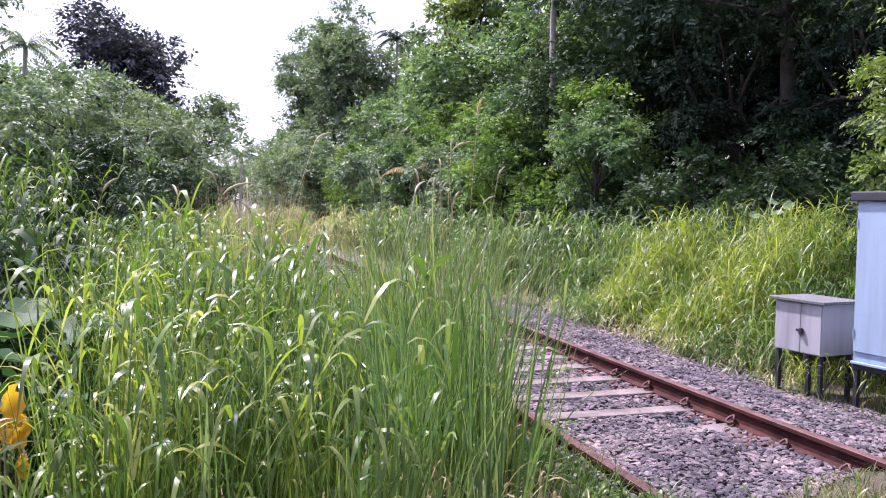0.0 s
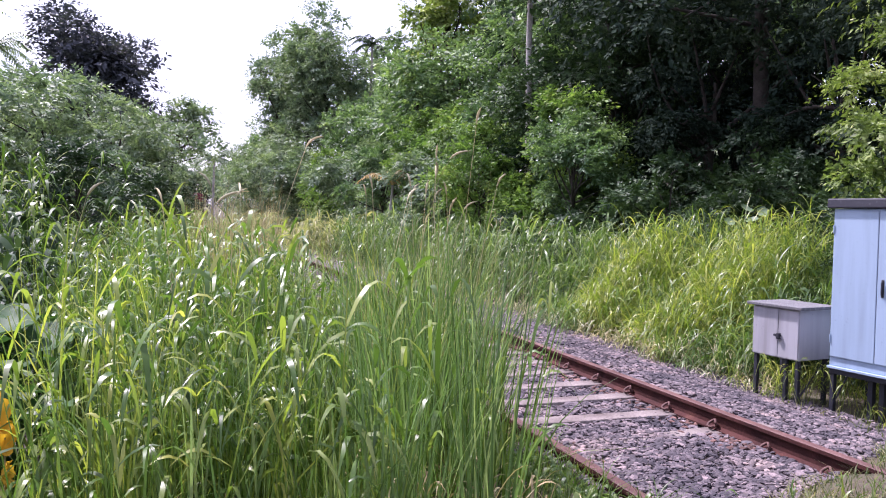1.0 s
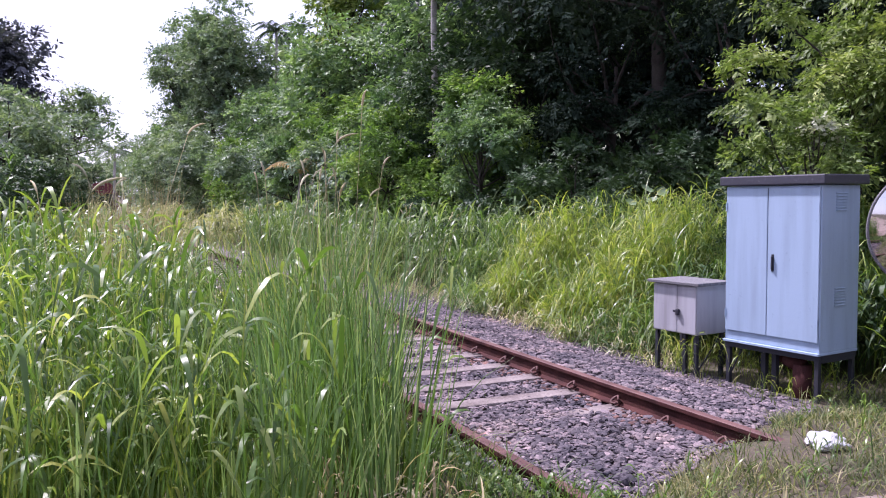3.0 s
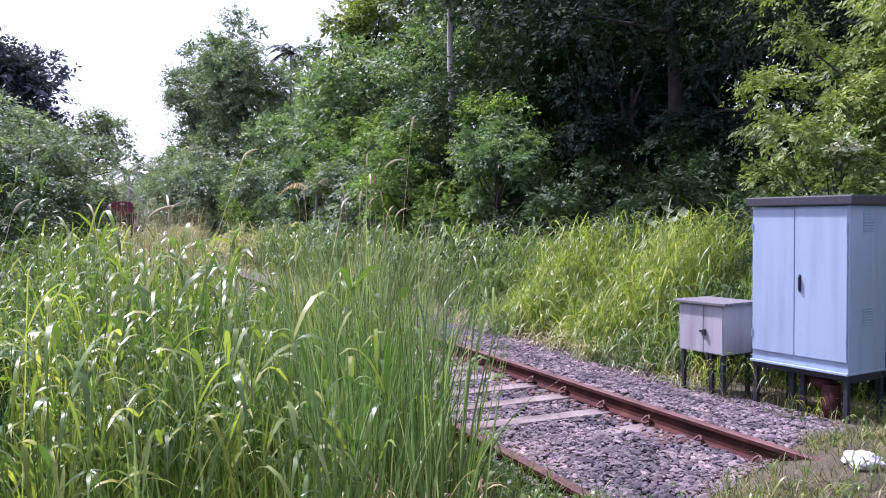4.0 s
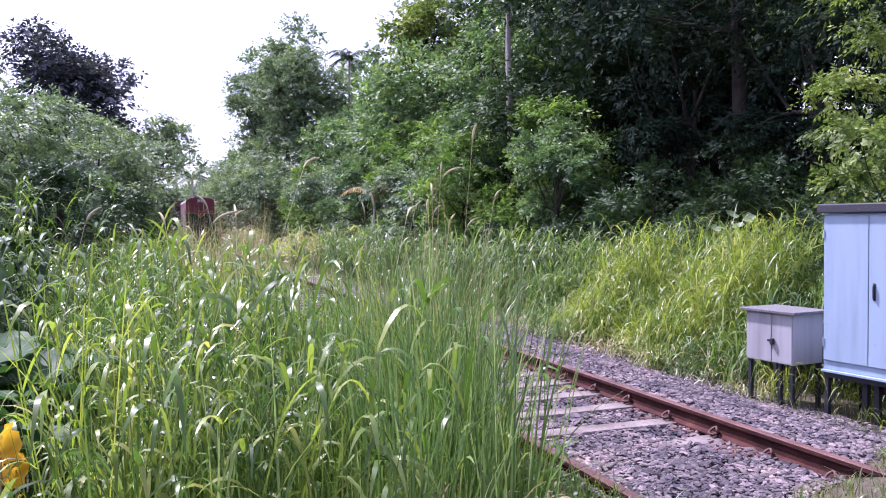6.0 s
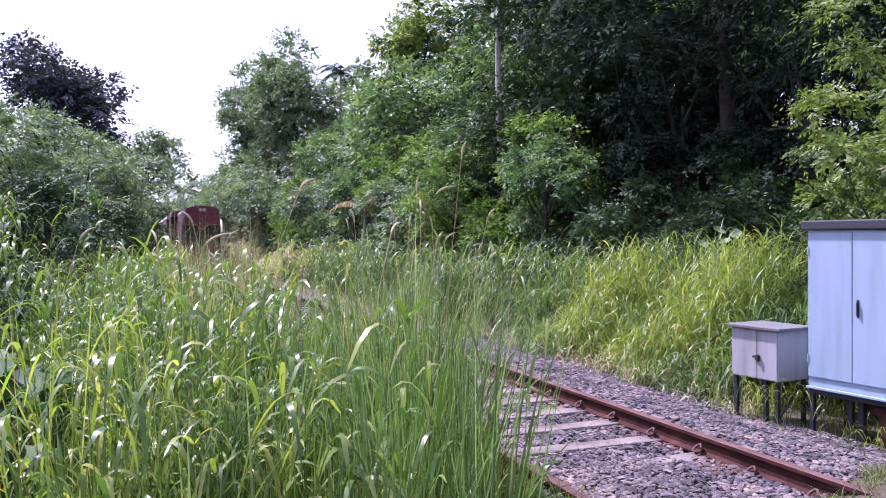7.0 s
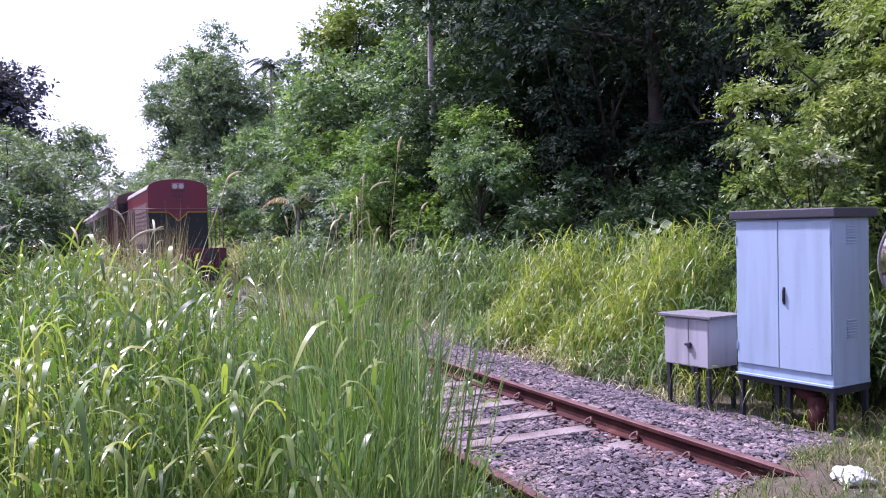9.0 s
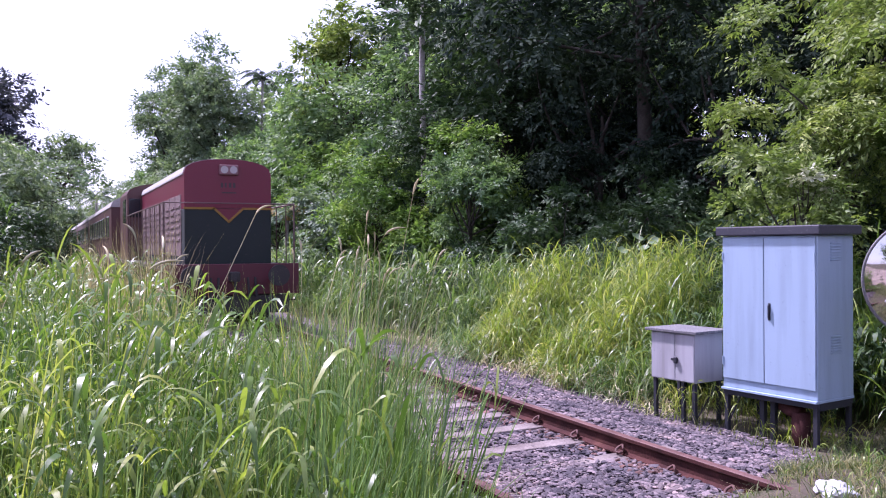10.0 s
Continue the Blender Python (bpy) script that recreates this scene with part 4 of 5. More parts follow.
for at, turn, size in (((9.5, 105), 60, 1.1), ((-5.5, 125), 120, 0.95), ((7.5, 135), 200, 1.0), ((-12, 150), 10, 1.2), ((1.0, 232), 75, 1.35), ((5.0, 236), 175, 1.5), ((-3.2, 240), 305, 1.4), ((-8, 180), 250, 1.0), ((9, 185), 330, 1.1), ((-14, 70), 30, 1.2), ((15, 75), 180, 1.5), ((-24, 52), 300, 1.2), ((22, 50), 90, 1.7), ((24, 32), 40, 1.6), ((24, 8), 130, 1.6)):
    again(far, at, turn, size)
# woods behind the viewer, as the mirror shows
for at, turn, size in (((-14, -26), 20, 1.0), ((-24, -22), 120, 1.1), ((-6, -34), 220, 1.1), ((8, -30), 300, 1.0), ((-30, -14), 60, 1.0), ((-34, 2), 200, 0.9), ((-20, -32), 10, 1.2), ((0, -40), 80, 1.2), ((14, -36), 150, 1.2), ((20, -26), 210, 1.1), ((-32, -26), 280, 1.2)):
    again(far, at, turn, size)


def build_palm(at, height, spread, label, mat="leaf_dark_shade", trunk_r=0.12, n=16):
    p = new("palm_tree")
    p.matrix_world = Matrix.Translation((*at, gz(*at)))
    tagged(p, label, "palm tree")
    t = np.linspace(0, 1, 9)[:, None]
    V, Q = sweep(t * np.array([0.3, 0.1, height]) - np.array([0, 0, 0.3]) * (1 - t), np.linspace(trunk_r, trunk_r * 0.7, 9), 8)
    child("trunk", quad_mesh("trunk", V, Q, [M["bark_pale"]], smooth=True), p)
    top = np.array([0.3, 0.1, height])
    for i in range(n):
        a = 2 * np.pi * i / n + rng.uniform(-0.2, 0.2)
        up = rng.uniform(0.0, 1.7)
        s = np.linspace(0, 1, 16)
        d = np.array([np.cos(a), np.sin(a), 0])
        R = top + np.outer(s, d) * spread * 0.9 + np.outer(up * s - (0.9 + 0.3 * up) * s**2, [0, 0, spread * 0.8])
        pieces = [sweep(R, np.linspace(0.03, 0.006, 16), 4)]
        side = np.array([-d[1], d[0], 0])
        for sgn in (-1, 1):
            P = np.repeat(R[1:], 2, 0) + rng.normal(0, 0.01, (30, 3))
            L = spread * 0.26 * np.repeat(np.sin(np.pi * (0.1 + 0.85 * s[1:])), 2)[:, None]
            tip = P + (sgn * side * 0.8 + d * 0.45 - np.array([0, 0, 0.55])) * L
            w = d * spread * 0.018
            pieces.append((np.stack([P - w, P + w, (P + tip) / 2 + w, tip], 1).reshape(-1, 3), np.arange(120).reshape(-1, 4)))
        V, Q = merge(pieces)
        child("frond", quad_mesh("frond", V, Q, [M[mat]]), p)


build_palm((9.8, 56.5), 13.0, 1.8, "slim palm rising among the trees", "leaf_deep_shade", 0.12, 22)
build_palm((2.6, 118), 8.6, 3.6, "distant coconut palm at the track's end", "leaf_grey_haze", 0.2, 26)
build_palm((-10.2, 37.3), 7.9, 1.7, "palm tree with hanging fronds behind the thicket", "leaf_grey_haze")
# drooping dry frond at the wood's edge
build_palm((4.2, 29.5), 2.9, 1.5, "small palm with dry brown fronds", "frond_dry", 0.07, 4)


build_tree("tree", (-6.45, 14.6), 6.7, (0.8, 0.8, 1.6), 20, 4200, 0.11, "leaf_grey_haze", "slender young tree with feathery sparse leaves", "tree", 0.05, width=0.3, r=(0.2, 0.4), lean=(-0.25, 0.0))


def build_house():
    hs = new("house")
    hs.matrix_world = pose(-9.9, 29.3, gz(-9.9, 29.3), 0, 0, 12)
    tagged(hs, "grey two-storey house with a tiled roof behind trees", "house")
    wall = part("wall", box((-9, 0, -0.3), (0, 7, 6.6), 0.02), M["plaster"], hs)
    part("ledge", box((-9.1, -0.12, 3.1), (0.1, 0.0, 3.3), 0.02), M["plaster"], hs)
    bm = ring_prism([(-9.6, 6.5), (0.6, 6.5), (0.6, 6.65), (-4.5, 8.6), (-9.6, 6.65)], -0.6, 7.6)
    part("roof", bm, M["roof_tile"], hs, "dark tiled gable roof")
    for z in (1.0, 4.1):
        for x in (-1.9, -4.0, -6.1):
            w = part("window", box((x, -0.03, z), (x + 1.1, 0.02, z + 1.4), 0.01), M["glass"], hs)
            for a, b in ((x - 0.06, x), (x + 0.52, x + 0.58), (x + 1.1, x + 1.16)):
                part("frame", box((a, -0.06, z - 0.06), (b, -0.031, z + 1.46), 0.004), M["plaster"], w)


build_house()


# ---- grass ----
rng = np.random.default_rng(21)


def in_patch(n, lo, hi, keep):
    x, y = rng.uniform(lo[0], hi[0], n), rng.uniform(lo[1], hi[1], n)
    k = keep(x, y)
    return x[k], y[k]


def grass_mesh(name, x, y, h, width, mat, bend=(0.1, 0.9), lean=0.35, segs=5):
    n = len(x)
    zz = ground_height(x, y) - 0.03
    hh = rng.uniform(h[0], h[1], n)
    V, Q = blades(np.stack([x, y, zz], 1), hh, rng.normal(0, lean, (n, 2)), rng.uniform(width[0], width[1], n), rng.uniform(bend[0], bend[1], n), segs)
    return quad_mesh(name, V, Q, [M[mat]], smooth=True)


sway = []


def edge_x(y):
    """The near tall grass stops short of the rail."""
    return np.interp(y, [3.0, 4.0, 4.6, 5.5, 9.0, 20.0], [-2.1, -1.82, -1.64, -1.52, -1.5, -1.6])


def build_clump(x, y, h, mat, n, width, label, heads=0, spread=0.28, bend=(0.05, 0.7), low=0.45):
    ob = new("grass_clump")
    z = gz(x, y)
    ob.matrix_world = pose(x, y, z)
    a, r = rng.uniform(0, 2 * np.pi, n), spread * np.sqrt(rng.random(n))
    px, py = r * np.cos(a), r * np.sin(a)
    out = np.stack([np.cos(a), np.sin(a)], 1) * (0.12 + 0.5 * (r / spread))[:, None] * 0.5 + rng.normal(0, 0.16, (n, 2))
    hh = h * (low + (1 - low) * rng.random(n) ** 0.6)
    V, Q = blades(np.stack([px, py, np.full(n, -0.04)], 1), hh, out, rng.uniform(*width, n), rng.uniform(*bend, n), 6)
    child("blades", quad_mesh("blades", V, Q, [M[mat]], smooth=True), ob)
    if heads:
        b = rng.normal(0, spread * 0.5, (heads, 2))
        V, Q = plumes(np.c_[b, np.zeros(heads)], h * rng.uniform(0.92, 1.12, heads), rng.normal(0.1, 0.22, (heads, 2)), rng.uniform(0.10, 0.2, heads))
        child("seed_heads", quad_mesh("seed_heads", V, Q, [M["straw"]], smooth=True), ob, "straw-coloured seed heads")
    tagged(ob, label, "grass", "tall grass beside the track", "stuff")
    sway.append((ob, x, y, z))
    return ob


def leafy_clump(x, y, h, mat, n, per, label, spread=0.3, length=(0.18, 0.40), width=(0.012, 0.028), heads=0):
    """Leafy stalks with arching blades, some bare blades between them."""
    ob = new("grass_clump")
    z = gz(x, y)
    ob.matrix_world = pose(x, y, z)
    b = np.c_[rng.normal(0, spread * 0.6, (n, 2)), np.full(n, -0.04)]
    V, Q = stalks(b, h * rng.uniform(0.62, 1.0, n), per, length, width, 0.13)
    m = n * 2
    b2_ = np.c_[rng.normal(0, spread * 0.6, (m, 2)), np.full(m, -0.04)]
    V2, Q2 = blades(b2_, h * rng.uniform(0.4, 0.85, m), rng.normal(0, 0.3, (m, 2)), rng.uniform(0.008, 0.02, m), rng.uniform(0.1, 0.9, m), 5)
    V, Q = merge([(V, Q), (V2, Q2)])
    child("blades", quad_mesh("blades", V, Q, [M[mat]], smooth=True), ob)
    if heads:
        b = rng.normal(0, spread * 0.5, (heads, 2))
        V, Q = plumes(np.c_[b, np.zeros(heads)], h * rng.uniform(0.92, 1.08, heads), rng.normal(0.1, 0.2, (heads, 2)), rng.uniform(0.12, 0.22, heads))
        child("seed_heads", quad_mesh("seed_heads", V, Q, [M["straw"]], smooth=True), ob, "straw-coloured seed heads")
    tagged(ob, label, "grass", "tall grass beside the track", "stuff")
    sway.append((ob, x, y, z))


def near_grass():
    y = 3.5
    while y < 10.5:
        step_ = 0.36 if y < 6.5 else 0.5
        right = float(edge_x(y))
        left = -3.6 - 0.42 * y
        x = right - 0.12
        while x > left:
            gx, gy = x + random.uniform(-0.16, 0.16), y + random.uniform(-0.17, 0.17)
            # bearing from the camera, which picks the kind and height of grass
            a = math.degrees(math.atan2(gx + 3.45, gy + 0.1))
            # a gap fitted to the camera's view lets the far track through
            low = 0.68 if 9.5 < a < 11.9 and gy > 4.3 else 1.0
            if math.hypot(gx + 3.45, gy) > 3.4:
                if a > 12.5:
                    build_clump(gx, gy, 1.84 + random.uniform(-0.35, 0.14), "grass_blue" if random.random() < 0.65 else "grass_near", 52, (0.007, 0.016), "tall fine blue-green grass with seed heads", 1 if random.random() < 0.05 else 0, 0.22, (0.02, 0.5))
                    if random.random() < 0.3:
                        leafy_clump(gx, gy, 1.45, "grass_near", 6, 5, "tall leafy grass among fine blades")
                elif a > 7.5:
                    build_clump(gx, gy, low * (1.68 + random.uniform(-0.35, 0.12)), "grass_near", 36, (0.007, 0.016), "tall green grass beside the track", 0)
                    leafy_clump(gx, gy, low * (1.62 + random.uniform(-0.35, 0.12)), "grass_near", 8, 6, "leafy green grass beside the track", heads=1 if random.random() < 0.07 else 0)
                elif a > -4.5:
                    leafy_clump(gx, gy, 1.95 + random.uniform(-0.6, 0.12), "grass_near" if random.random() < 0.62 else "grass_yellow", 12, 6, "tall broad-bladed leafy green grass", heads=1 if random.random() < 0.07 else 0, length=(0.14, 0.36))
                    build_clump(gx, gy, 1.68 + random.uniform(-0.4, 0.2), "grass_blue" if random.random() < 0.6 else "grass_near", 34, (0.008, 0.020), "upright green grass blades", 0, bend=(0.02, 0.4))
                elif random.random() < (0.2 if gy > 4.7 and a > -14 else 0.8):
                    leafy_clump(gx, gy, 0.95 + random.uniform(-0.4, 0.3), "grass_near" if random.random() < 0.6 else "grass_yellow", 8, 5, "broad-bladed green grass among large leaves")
            x -= step_ * random.uniform(0.85, 1.15)
        y += step_


near_grass()
for gx, gy, hh in ((-1.50, 4.35, 1.66), (-1.30, 4.75, 1.80), (-1.55, 4.85, 1.78), (-1.16, 5.15, 1.84), (-1.40, 5.3, 1.86), (-1.10, 5.6, 1.84), (-1.35, 5.8, 1.86), (-1.12, 6.1, 1.80), (-1.75, 4.6, 1.74), (-1.7, 5.3, 1.82), (-1.95, 5.0, 1.76), (-1.5, 6.3, 1.8)):
    gx, hh = gx - 0.44, hh + 0.24
    build_clump(gx, gy, hh, "grass_yellow" if hh > 2.09 else "grass_blue", 52, (0.008, 0.018), "dense tuft of tall fine blue-green grass", 1 if hh > 2.03 else 0, 0.22, (0.05, 0.8), 0.55)
    build_clump(gx, gy - 0.05, hh + 0.04, "grass_pale", 10, (0.004, 0.009), "pale ripening stems in a tuft of fine grass", 0, 0.2, (0.05, 0.6), 0.75)

for i in range(60):
    gy = random.uniform(4.6, 9.0)
    gx = float(edge_x(gy)) - random.uniform(0.1, 1.5)
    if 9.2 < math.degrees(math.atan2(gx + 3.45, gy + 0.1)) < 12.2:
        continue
    build_clump(gx, gy, 1.86 + random.uniform(-0.2, 0.08), "straw", 8, (0.004, 0.009), "ripe straw-coloured grass stems", 1 if random.random() < 0.06 else 0, 0.2, (0.02, 0.3), 0.7)

# ripe seed heads over the right-hand tufts and on the far verge
for gx, gy, hh, k in ((-1.75, 5.25, 1.84, 4), (-1.95, 5.7, 1.86, 3), (2.75, 14.8, 1.72, 7), (2.95, 13.6, 1.6, 4), (-3.0, 6.2, 1.9, 3)):
    build_clump(gx, gy, hh, "straw", 12, (0.004, 0.008), "ripe grass stems topped with pale seed heads", k, 0.25, (0.02, 0.3), 0.7)

for i in range(24):
    gy = random.uniform(4.4, 7.5)
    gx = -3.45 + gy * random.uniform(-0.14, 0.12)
    build_clump(gx, gy, 2.0 + random.uniform(-0.15, 0.12), "grass_near" if i % 3 else "grass_yellow", 4, (0.018, 0.034), "tall upright broad grass leaves", 1 if i % 5 == 0 else 0, 0.18, (0.05, 0.6), 0.8)


def inside_stand(x, y):
    """Ground covered by the near tall grass, bounded by distance and bearing from the camera."""
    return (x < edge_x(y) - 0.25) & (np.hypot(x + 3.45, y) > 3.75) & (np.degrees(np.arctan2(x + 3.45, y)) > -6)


def stuff(name, me, label, category="grass"):
    return tagged(new(name, me), label, category, kind="stuff")


def mounded(x, y, lo, hi, scale=0.9):
    """Heights that rise and fall in mounds."""
    v = np.array([noise.noise(Vector((a * scale, b * scale, 3.3))) for a, b in zip(x, y)])
    return lo + (hi - lo) * np.clip(0.5 + 1.35 * v + rng.normal(0, 0.16, len(x)), 0, 1.12)


def leafy_patch(x, y, lo, hi, per, mat, length=(0.3, 0.6), width=(0.008, 0.019), scale=0.9, lean=0.16, lo_edge=False):
    b = np.stack([x, y, ground_height(x, y) - 0.03], 1)
    rise = np.clip(0.2 + (x - 2.4 - 0.035 * y) / 1.9, 0.2, 1) if lo_edge else 1.0
    V, Q = stalks(b, mounded(x, y, lo, hi, scale) * rise, per, length, width, lean, 0.28)
    return quad_mesh("grass", V, Q, [M[mat]], smooth=True)


# infill added to keep light from the foot of the tall grass
x, y = in_patch(16000, (-4.4, 3.5), (-1.5, 8.5), inside_stand)
stuff("grass", grass_mesh("grass", x, y, (0.35, 0.95), (0.008, 0.018), "grass_near", (0.05, 0.8), 0.35, 4), "short blades added within the tall grass to block light")
x, y = in_patch(230, (-3.4, 3.25), (-1.7, 4.4), lambda x, y: np.hypot(x + 3.45, y) > 3.3)
stuff("dead_grass", leafy_patch(x, y, 0.08, 0.5, 5, "dry_stem", (0.12, 0.3), (0.006, 0.014), 2.0, 0.4), "dead brown blades at the foot of the tall grass")
x, y = in_patch(2600, (-12, 10), (-1.6, 34), lambda x, y: x < -1.9)
stuff("grass", leafy_patch(x, y, 0.6, 1.6, 6, "grass_near", (0.35, 0.7), (0.02, 0.04)), "rough green grass along the near verge")
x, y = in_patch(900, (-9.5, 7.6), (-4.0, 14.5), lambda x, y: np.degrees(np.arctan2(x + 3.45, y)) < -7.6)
deep = np.sin(1.7 * x + 0.9) * np.sin(1.3 * y) > -0.1
stuff("weeds", leafy_patch(x[deep], y[deep], 1.0, 2.2, 12, "leaf_deep_shade", (0.2, 0.42), (0.03, 0.07), 0.6, 0.2), "dark leafy weeds at the edge of the thicket", "weeds")
stuff("weeds", leafy_patch(x[~deep], y[~deep], 0.9, 2.4, 10, "grass_near", (0.22, 0.48), (0.015, 0.035), 0.6, 0.2), "tall leafy green weeds at the edge of the thicket", "weeds")
x, y = in_patch(1500, (-7.0, 9.5), (-1.5, 28), lambda x, y: (x < -1.6) & (x > -2.6 - 0.12 * y))
stuff("dry_weeds", grass_mesh("dry_weeds", x, y, (1.2, 2.1), (0.006, 0.012), "dry_stem", (0, 0.4), 0.22), "bleached dry weed stems beside the track", "weeds")
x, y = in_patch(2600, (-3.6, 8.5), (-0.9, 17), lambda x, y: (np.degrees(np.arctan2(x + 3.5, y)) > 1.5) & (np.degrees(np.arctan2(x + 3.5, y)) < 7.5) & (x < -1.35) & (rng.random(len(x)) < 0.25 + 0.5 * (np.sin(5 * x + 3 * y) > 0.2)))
stuff("dry_weeds", grass_mesh("dry_weeds", x, y, (1.5, 2.5), (0.006, 0.012), "dry_stem", (0, 0.35), 0.2), "tall bleached reeds beside the track", "weeds")
verge = lambda x, y: (x > 2.5 + 0.035 * y + 0.18 * np.sin(1.9 * y)) & ((y > 7.7) | (x > 3.7))
x, y = in_patch(3300, (2.5, 6.6), (6.0, 14), verge)
lush = np.hypot(x - 3.65, y - 10.6) + 0.5 * np.sin(2.3 * x + 1.7 * y) < 1.9
stuff("grass", leafy_patch(x[lush], y[lush], 0.6, 1.8, 8, "grass_yellow", lo_edge=True), "lush yellow-green tall grass behind the ballast")
stuff("grass", leafy_patch(x[~lush], y[~lush], 0.4, 1.7, 8, "grass_mid", scale=1.1, lo_edge=True), "tall mixed green grass and weeds behind the ballast")
x, y = in_patch(900, (2.5, 6.6), (6.0, 14), verge)
stuff("grass", leafy_patch(x, y, 0.5, 1.7, 8, "grass_near", scale=1.4, lo_edge=True), "darker green grass among the lush grass")
x, y = in_patch(2600, (2.8, 13.5), (7.0, 34), lambda x, y: x > 3.0 + 0.2 * np.sin(y))
stuff("grass", leafy_patch(x, y, 0.4, 1.6, 7, "grass_mid", (0.35, 0.7), (0.02, 0.04), 0.8), "tall green grass along the far verge")
x, y = in_patch(1500, (2.4, 33), (5.5, 90), lambda x, y: x > 2.3)
stuff("grass", leafy_patch(x, y, 0.5, 1.5, 6, "grass_pale", (0.5, 0.9), (0.04, 0.08), 0.4), "distant pale grass along the track")
x, y = in_patch(1500, (-4.5, 30), (-1.6, 90), lambda x, y: x < -1.7)
stuff("grass", leafy_patch(x, y, 0.6, 1.7, 6, "grass_pale", (0.5, 0.9), (0.04, 0.08), 0.4), "distant pale weeds beside the track")
x, y = in_patch(3600, (-1.35, 14), (3.0, 90), lambda x, y: (np.abs(x) > 1.05))
stuff("grass", grass_mesh("grass", x, y, (0.2, 0.8), (0.015, 0.03), "grass_pale", (0.1, 0.9), 0.4, 3), "low grass growing through the ballast")
x, y = in_patch(2200, (15.0, 2.0), (48, 75), lambda x, y: x > 15.5)
stuff("undergrowth", leafy_patch(x, y, 1.0, 2.6, 6, "leaf_deep_shade", (0.5, 1.0), (0.16, 0.34), 0.3, 0.25), "dense dark undergrowth high on the slope", "undergrowth")
x, y = in_patch(700, (6.5, 28.0), (16, 80), lambda x, y: x > 6.4)
stuff("undergrowth", leafy_patch(x, y, 0.8, 2.2, 9, "leaf_mid", (0.4, 0.8), (0.12, 0.26), 0.3, 0.25), "leafy green undergrowth beneath the trees", "undergrowth")
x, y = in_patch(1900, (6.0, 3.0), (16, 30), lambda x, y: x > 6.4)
stuff("undergrowth", leafy_patch(x, y, 0.5, 1.7, 11, "leaf_deep_shade", (0.2, 0.5), (0.05, 0.11), 0.5, 0.25), "leafy undergrowth on the slope, shade put into its leaf colour", "undergrowth")
x, y = in_patch(1300, (3.4, 1.5), (7.5, 8.5), lambda x, y: (x > 3.75) & ((x > 4.2) | (y < 4.6)))
stuff("grass", leafy_patch(x, y, 0.35, 1.2, 8, "grass_near", (0.3, 0.65), (0.010, 0.02), 1.2, 0.25), "arching green grass round the mirror pole")
# dark-leaved weeds added to stand in for the shadow behind the cabinets
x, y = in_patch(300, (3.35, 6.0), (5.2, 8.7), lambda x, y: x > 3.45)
stuff("weeds", leafy_patch(x, y, 0.4, 1.05, 10, "leaf_deep_shade", (0.12, 0.28), (0.03, 0.06), 1.2, 0.25), "weeds added behind the cabinets, shade put into their leaf colour", "weeds")
x, y = in_patch(150, (2.45, 5.2), (3.6, 7.5), lambda x, y: (x > 2.75) | (y > 6.5))
stuff("grass", leafy_patch(x, y, 0.1, 0.45, 6, "grass_yellow", (0.12, 0.3), (0.006, 0.012), 2.0, 0.25), "thin weeds below the cabinets")
x, y = in_patch(62000, (-2.6, 2.4), (4.6, 6.2), lambda x, y: (y - 0.46 * x < 3.85 + 0.18 * np.sin(4.3 * x)) & (rng.random(len(x)) < np.clip(0.75 + 0.7 * np.sin(2.1 * x + 1.7 * y) * np.sin(3.1 * y - x), 0.12, 1)))
stuff("short_grass", grass_mesh("short_grass", x, y, (0.04, 0.17), (0.005, 0.011), "grass_short", (0.1, 1.0), 0.7, 3), "short trodden grass over the crossing")
x, y = in_patch(5000, (-2.2, 3.2), (-0.75, 5.4), lambda x, y: (x < -0.98) | (y < 3.9))
stuff("short_grass", grass_mesh("short_grass", x[::2], y[::2], (0.08, 0.34), (0.005, 0.010), "grass_near", (0.1, 0.9), 0.5, 4), "ankle-high grass against the rail")
stuff("weeds", leafy_patch(x[1::14], y[1::14], 0.04, 0.15, 7, "grass_mid", (0.04, 0.09), (0.012, 0.03), 2.0, 0.3), "small-leaved weeds against the rail", "weeds")
x, y = in_patch(3000, (2.1, 3.8), (3.6, 16), lambda x, y: np.abs(x - 2.45 - 0.03 * y) < 0.28)
stuff("short_grass", grass_mesh("short_grass", x, y, (0.05, 0.3), (0.006, 0.012), "grass_short", (0.1, 0.9), 0.5, 4), "low weeds along the ballast's edge")


x, y = in_patch(420, (-1.0, 2.9), (4.2, 5.6), lambda x, y: (y - 0.46 * x < 3.7) & (np.sin(2.1 * x + 1.7 * y) * np.sin(3.1 * y - x) > -0.1))
stuff("weeds", leafy_patch(x, y, 0.06, 0.22, 7, "grass_near", (0.05, 0.14), (0.005, 0.012), 2.0, 0.3), "low leafy weeds over the crossing", "weeds")
x, y = in_patch(900, (2.2, 7.0), (4.0, 16), lambda x, y: np.abs(x - 2.5 - 0.035 * y) < 0.25)
stuff("dead_grass", leafy_patch(x, y, 0.05, 0.32, 5, "straw", (0.1, 0.3), (0.005, 0.012), 2.0, 0.5), "dead straw at the foot of the tall grass")


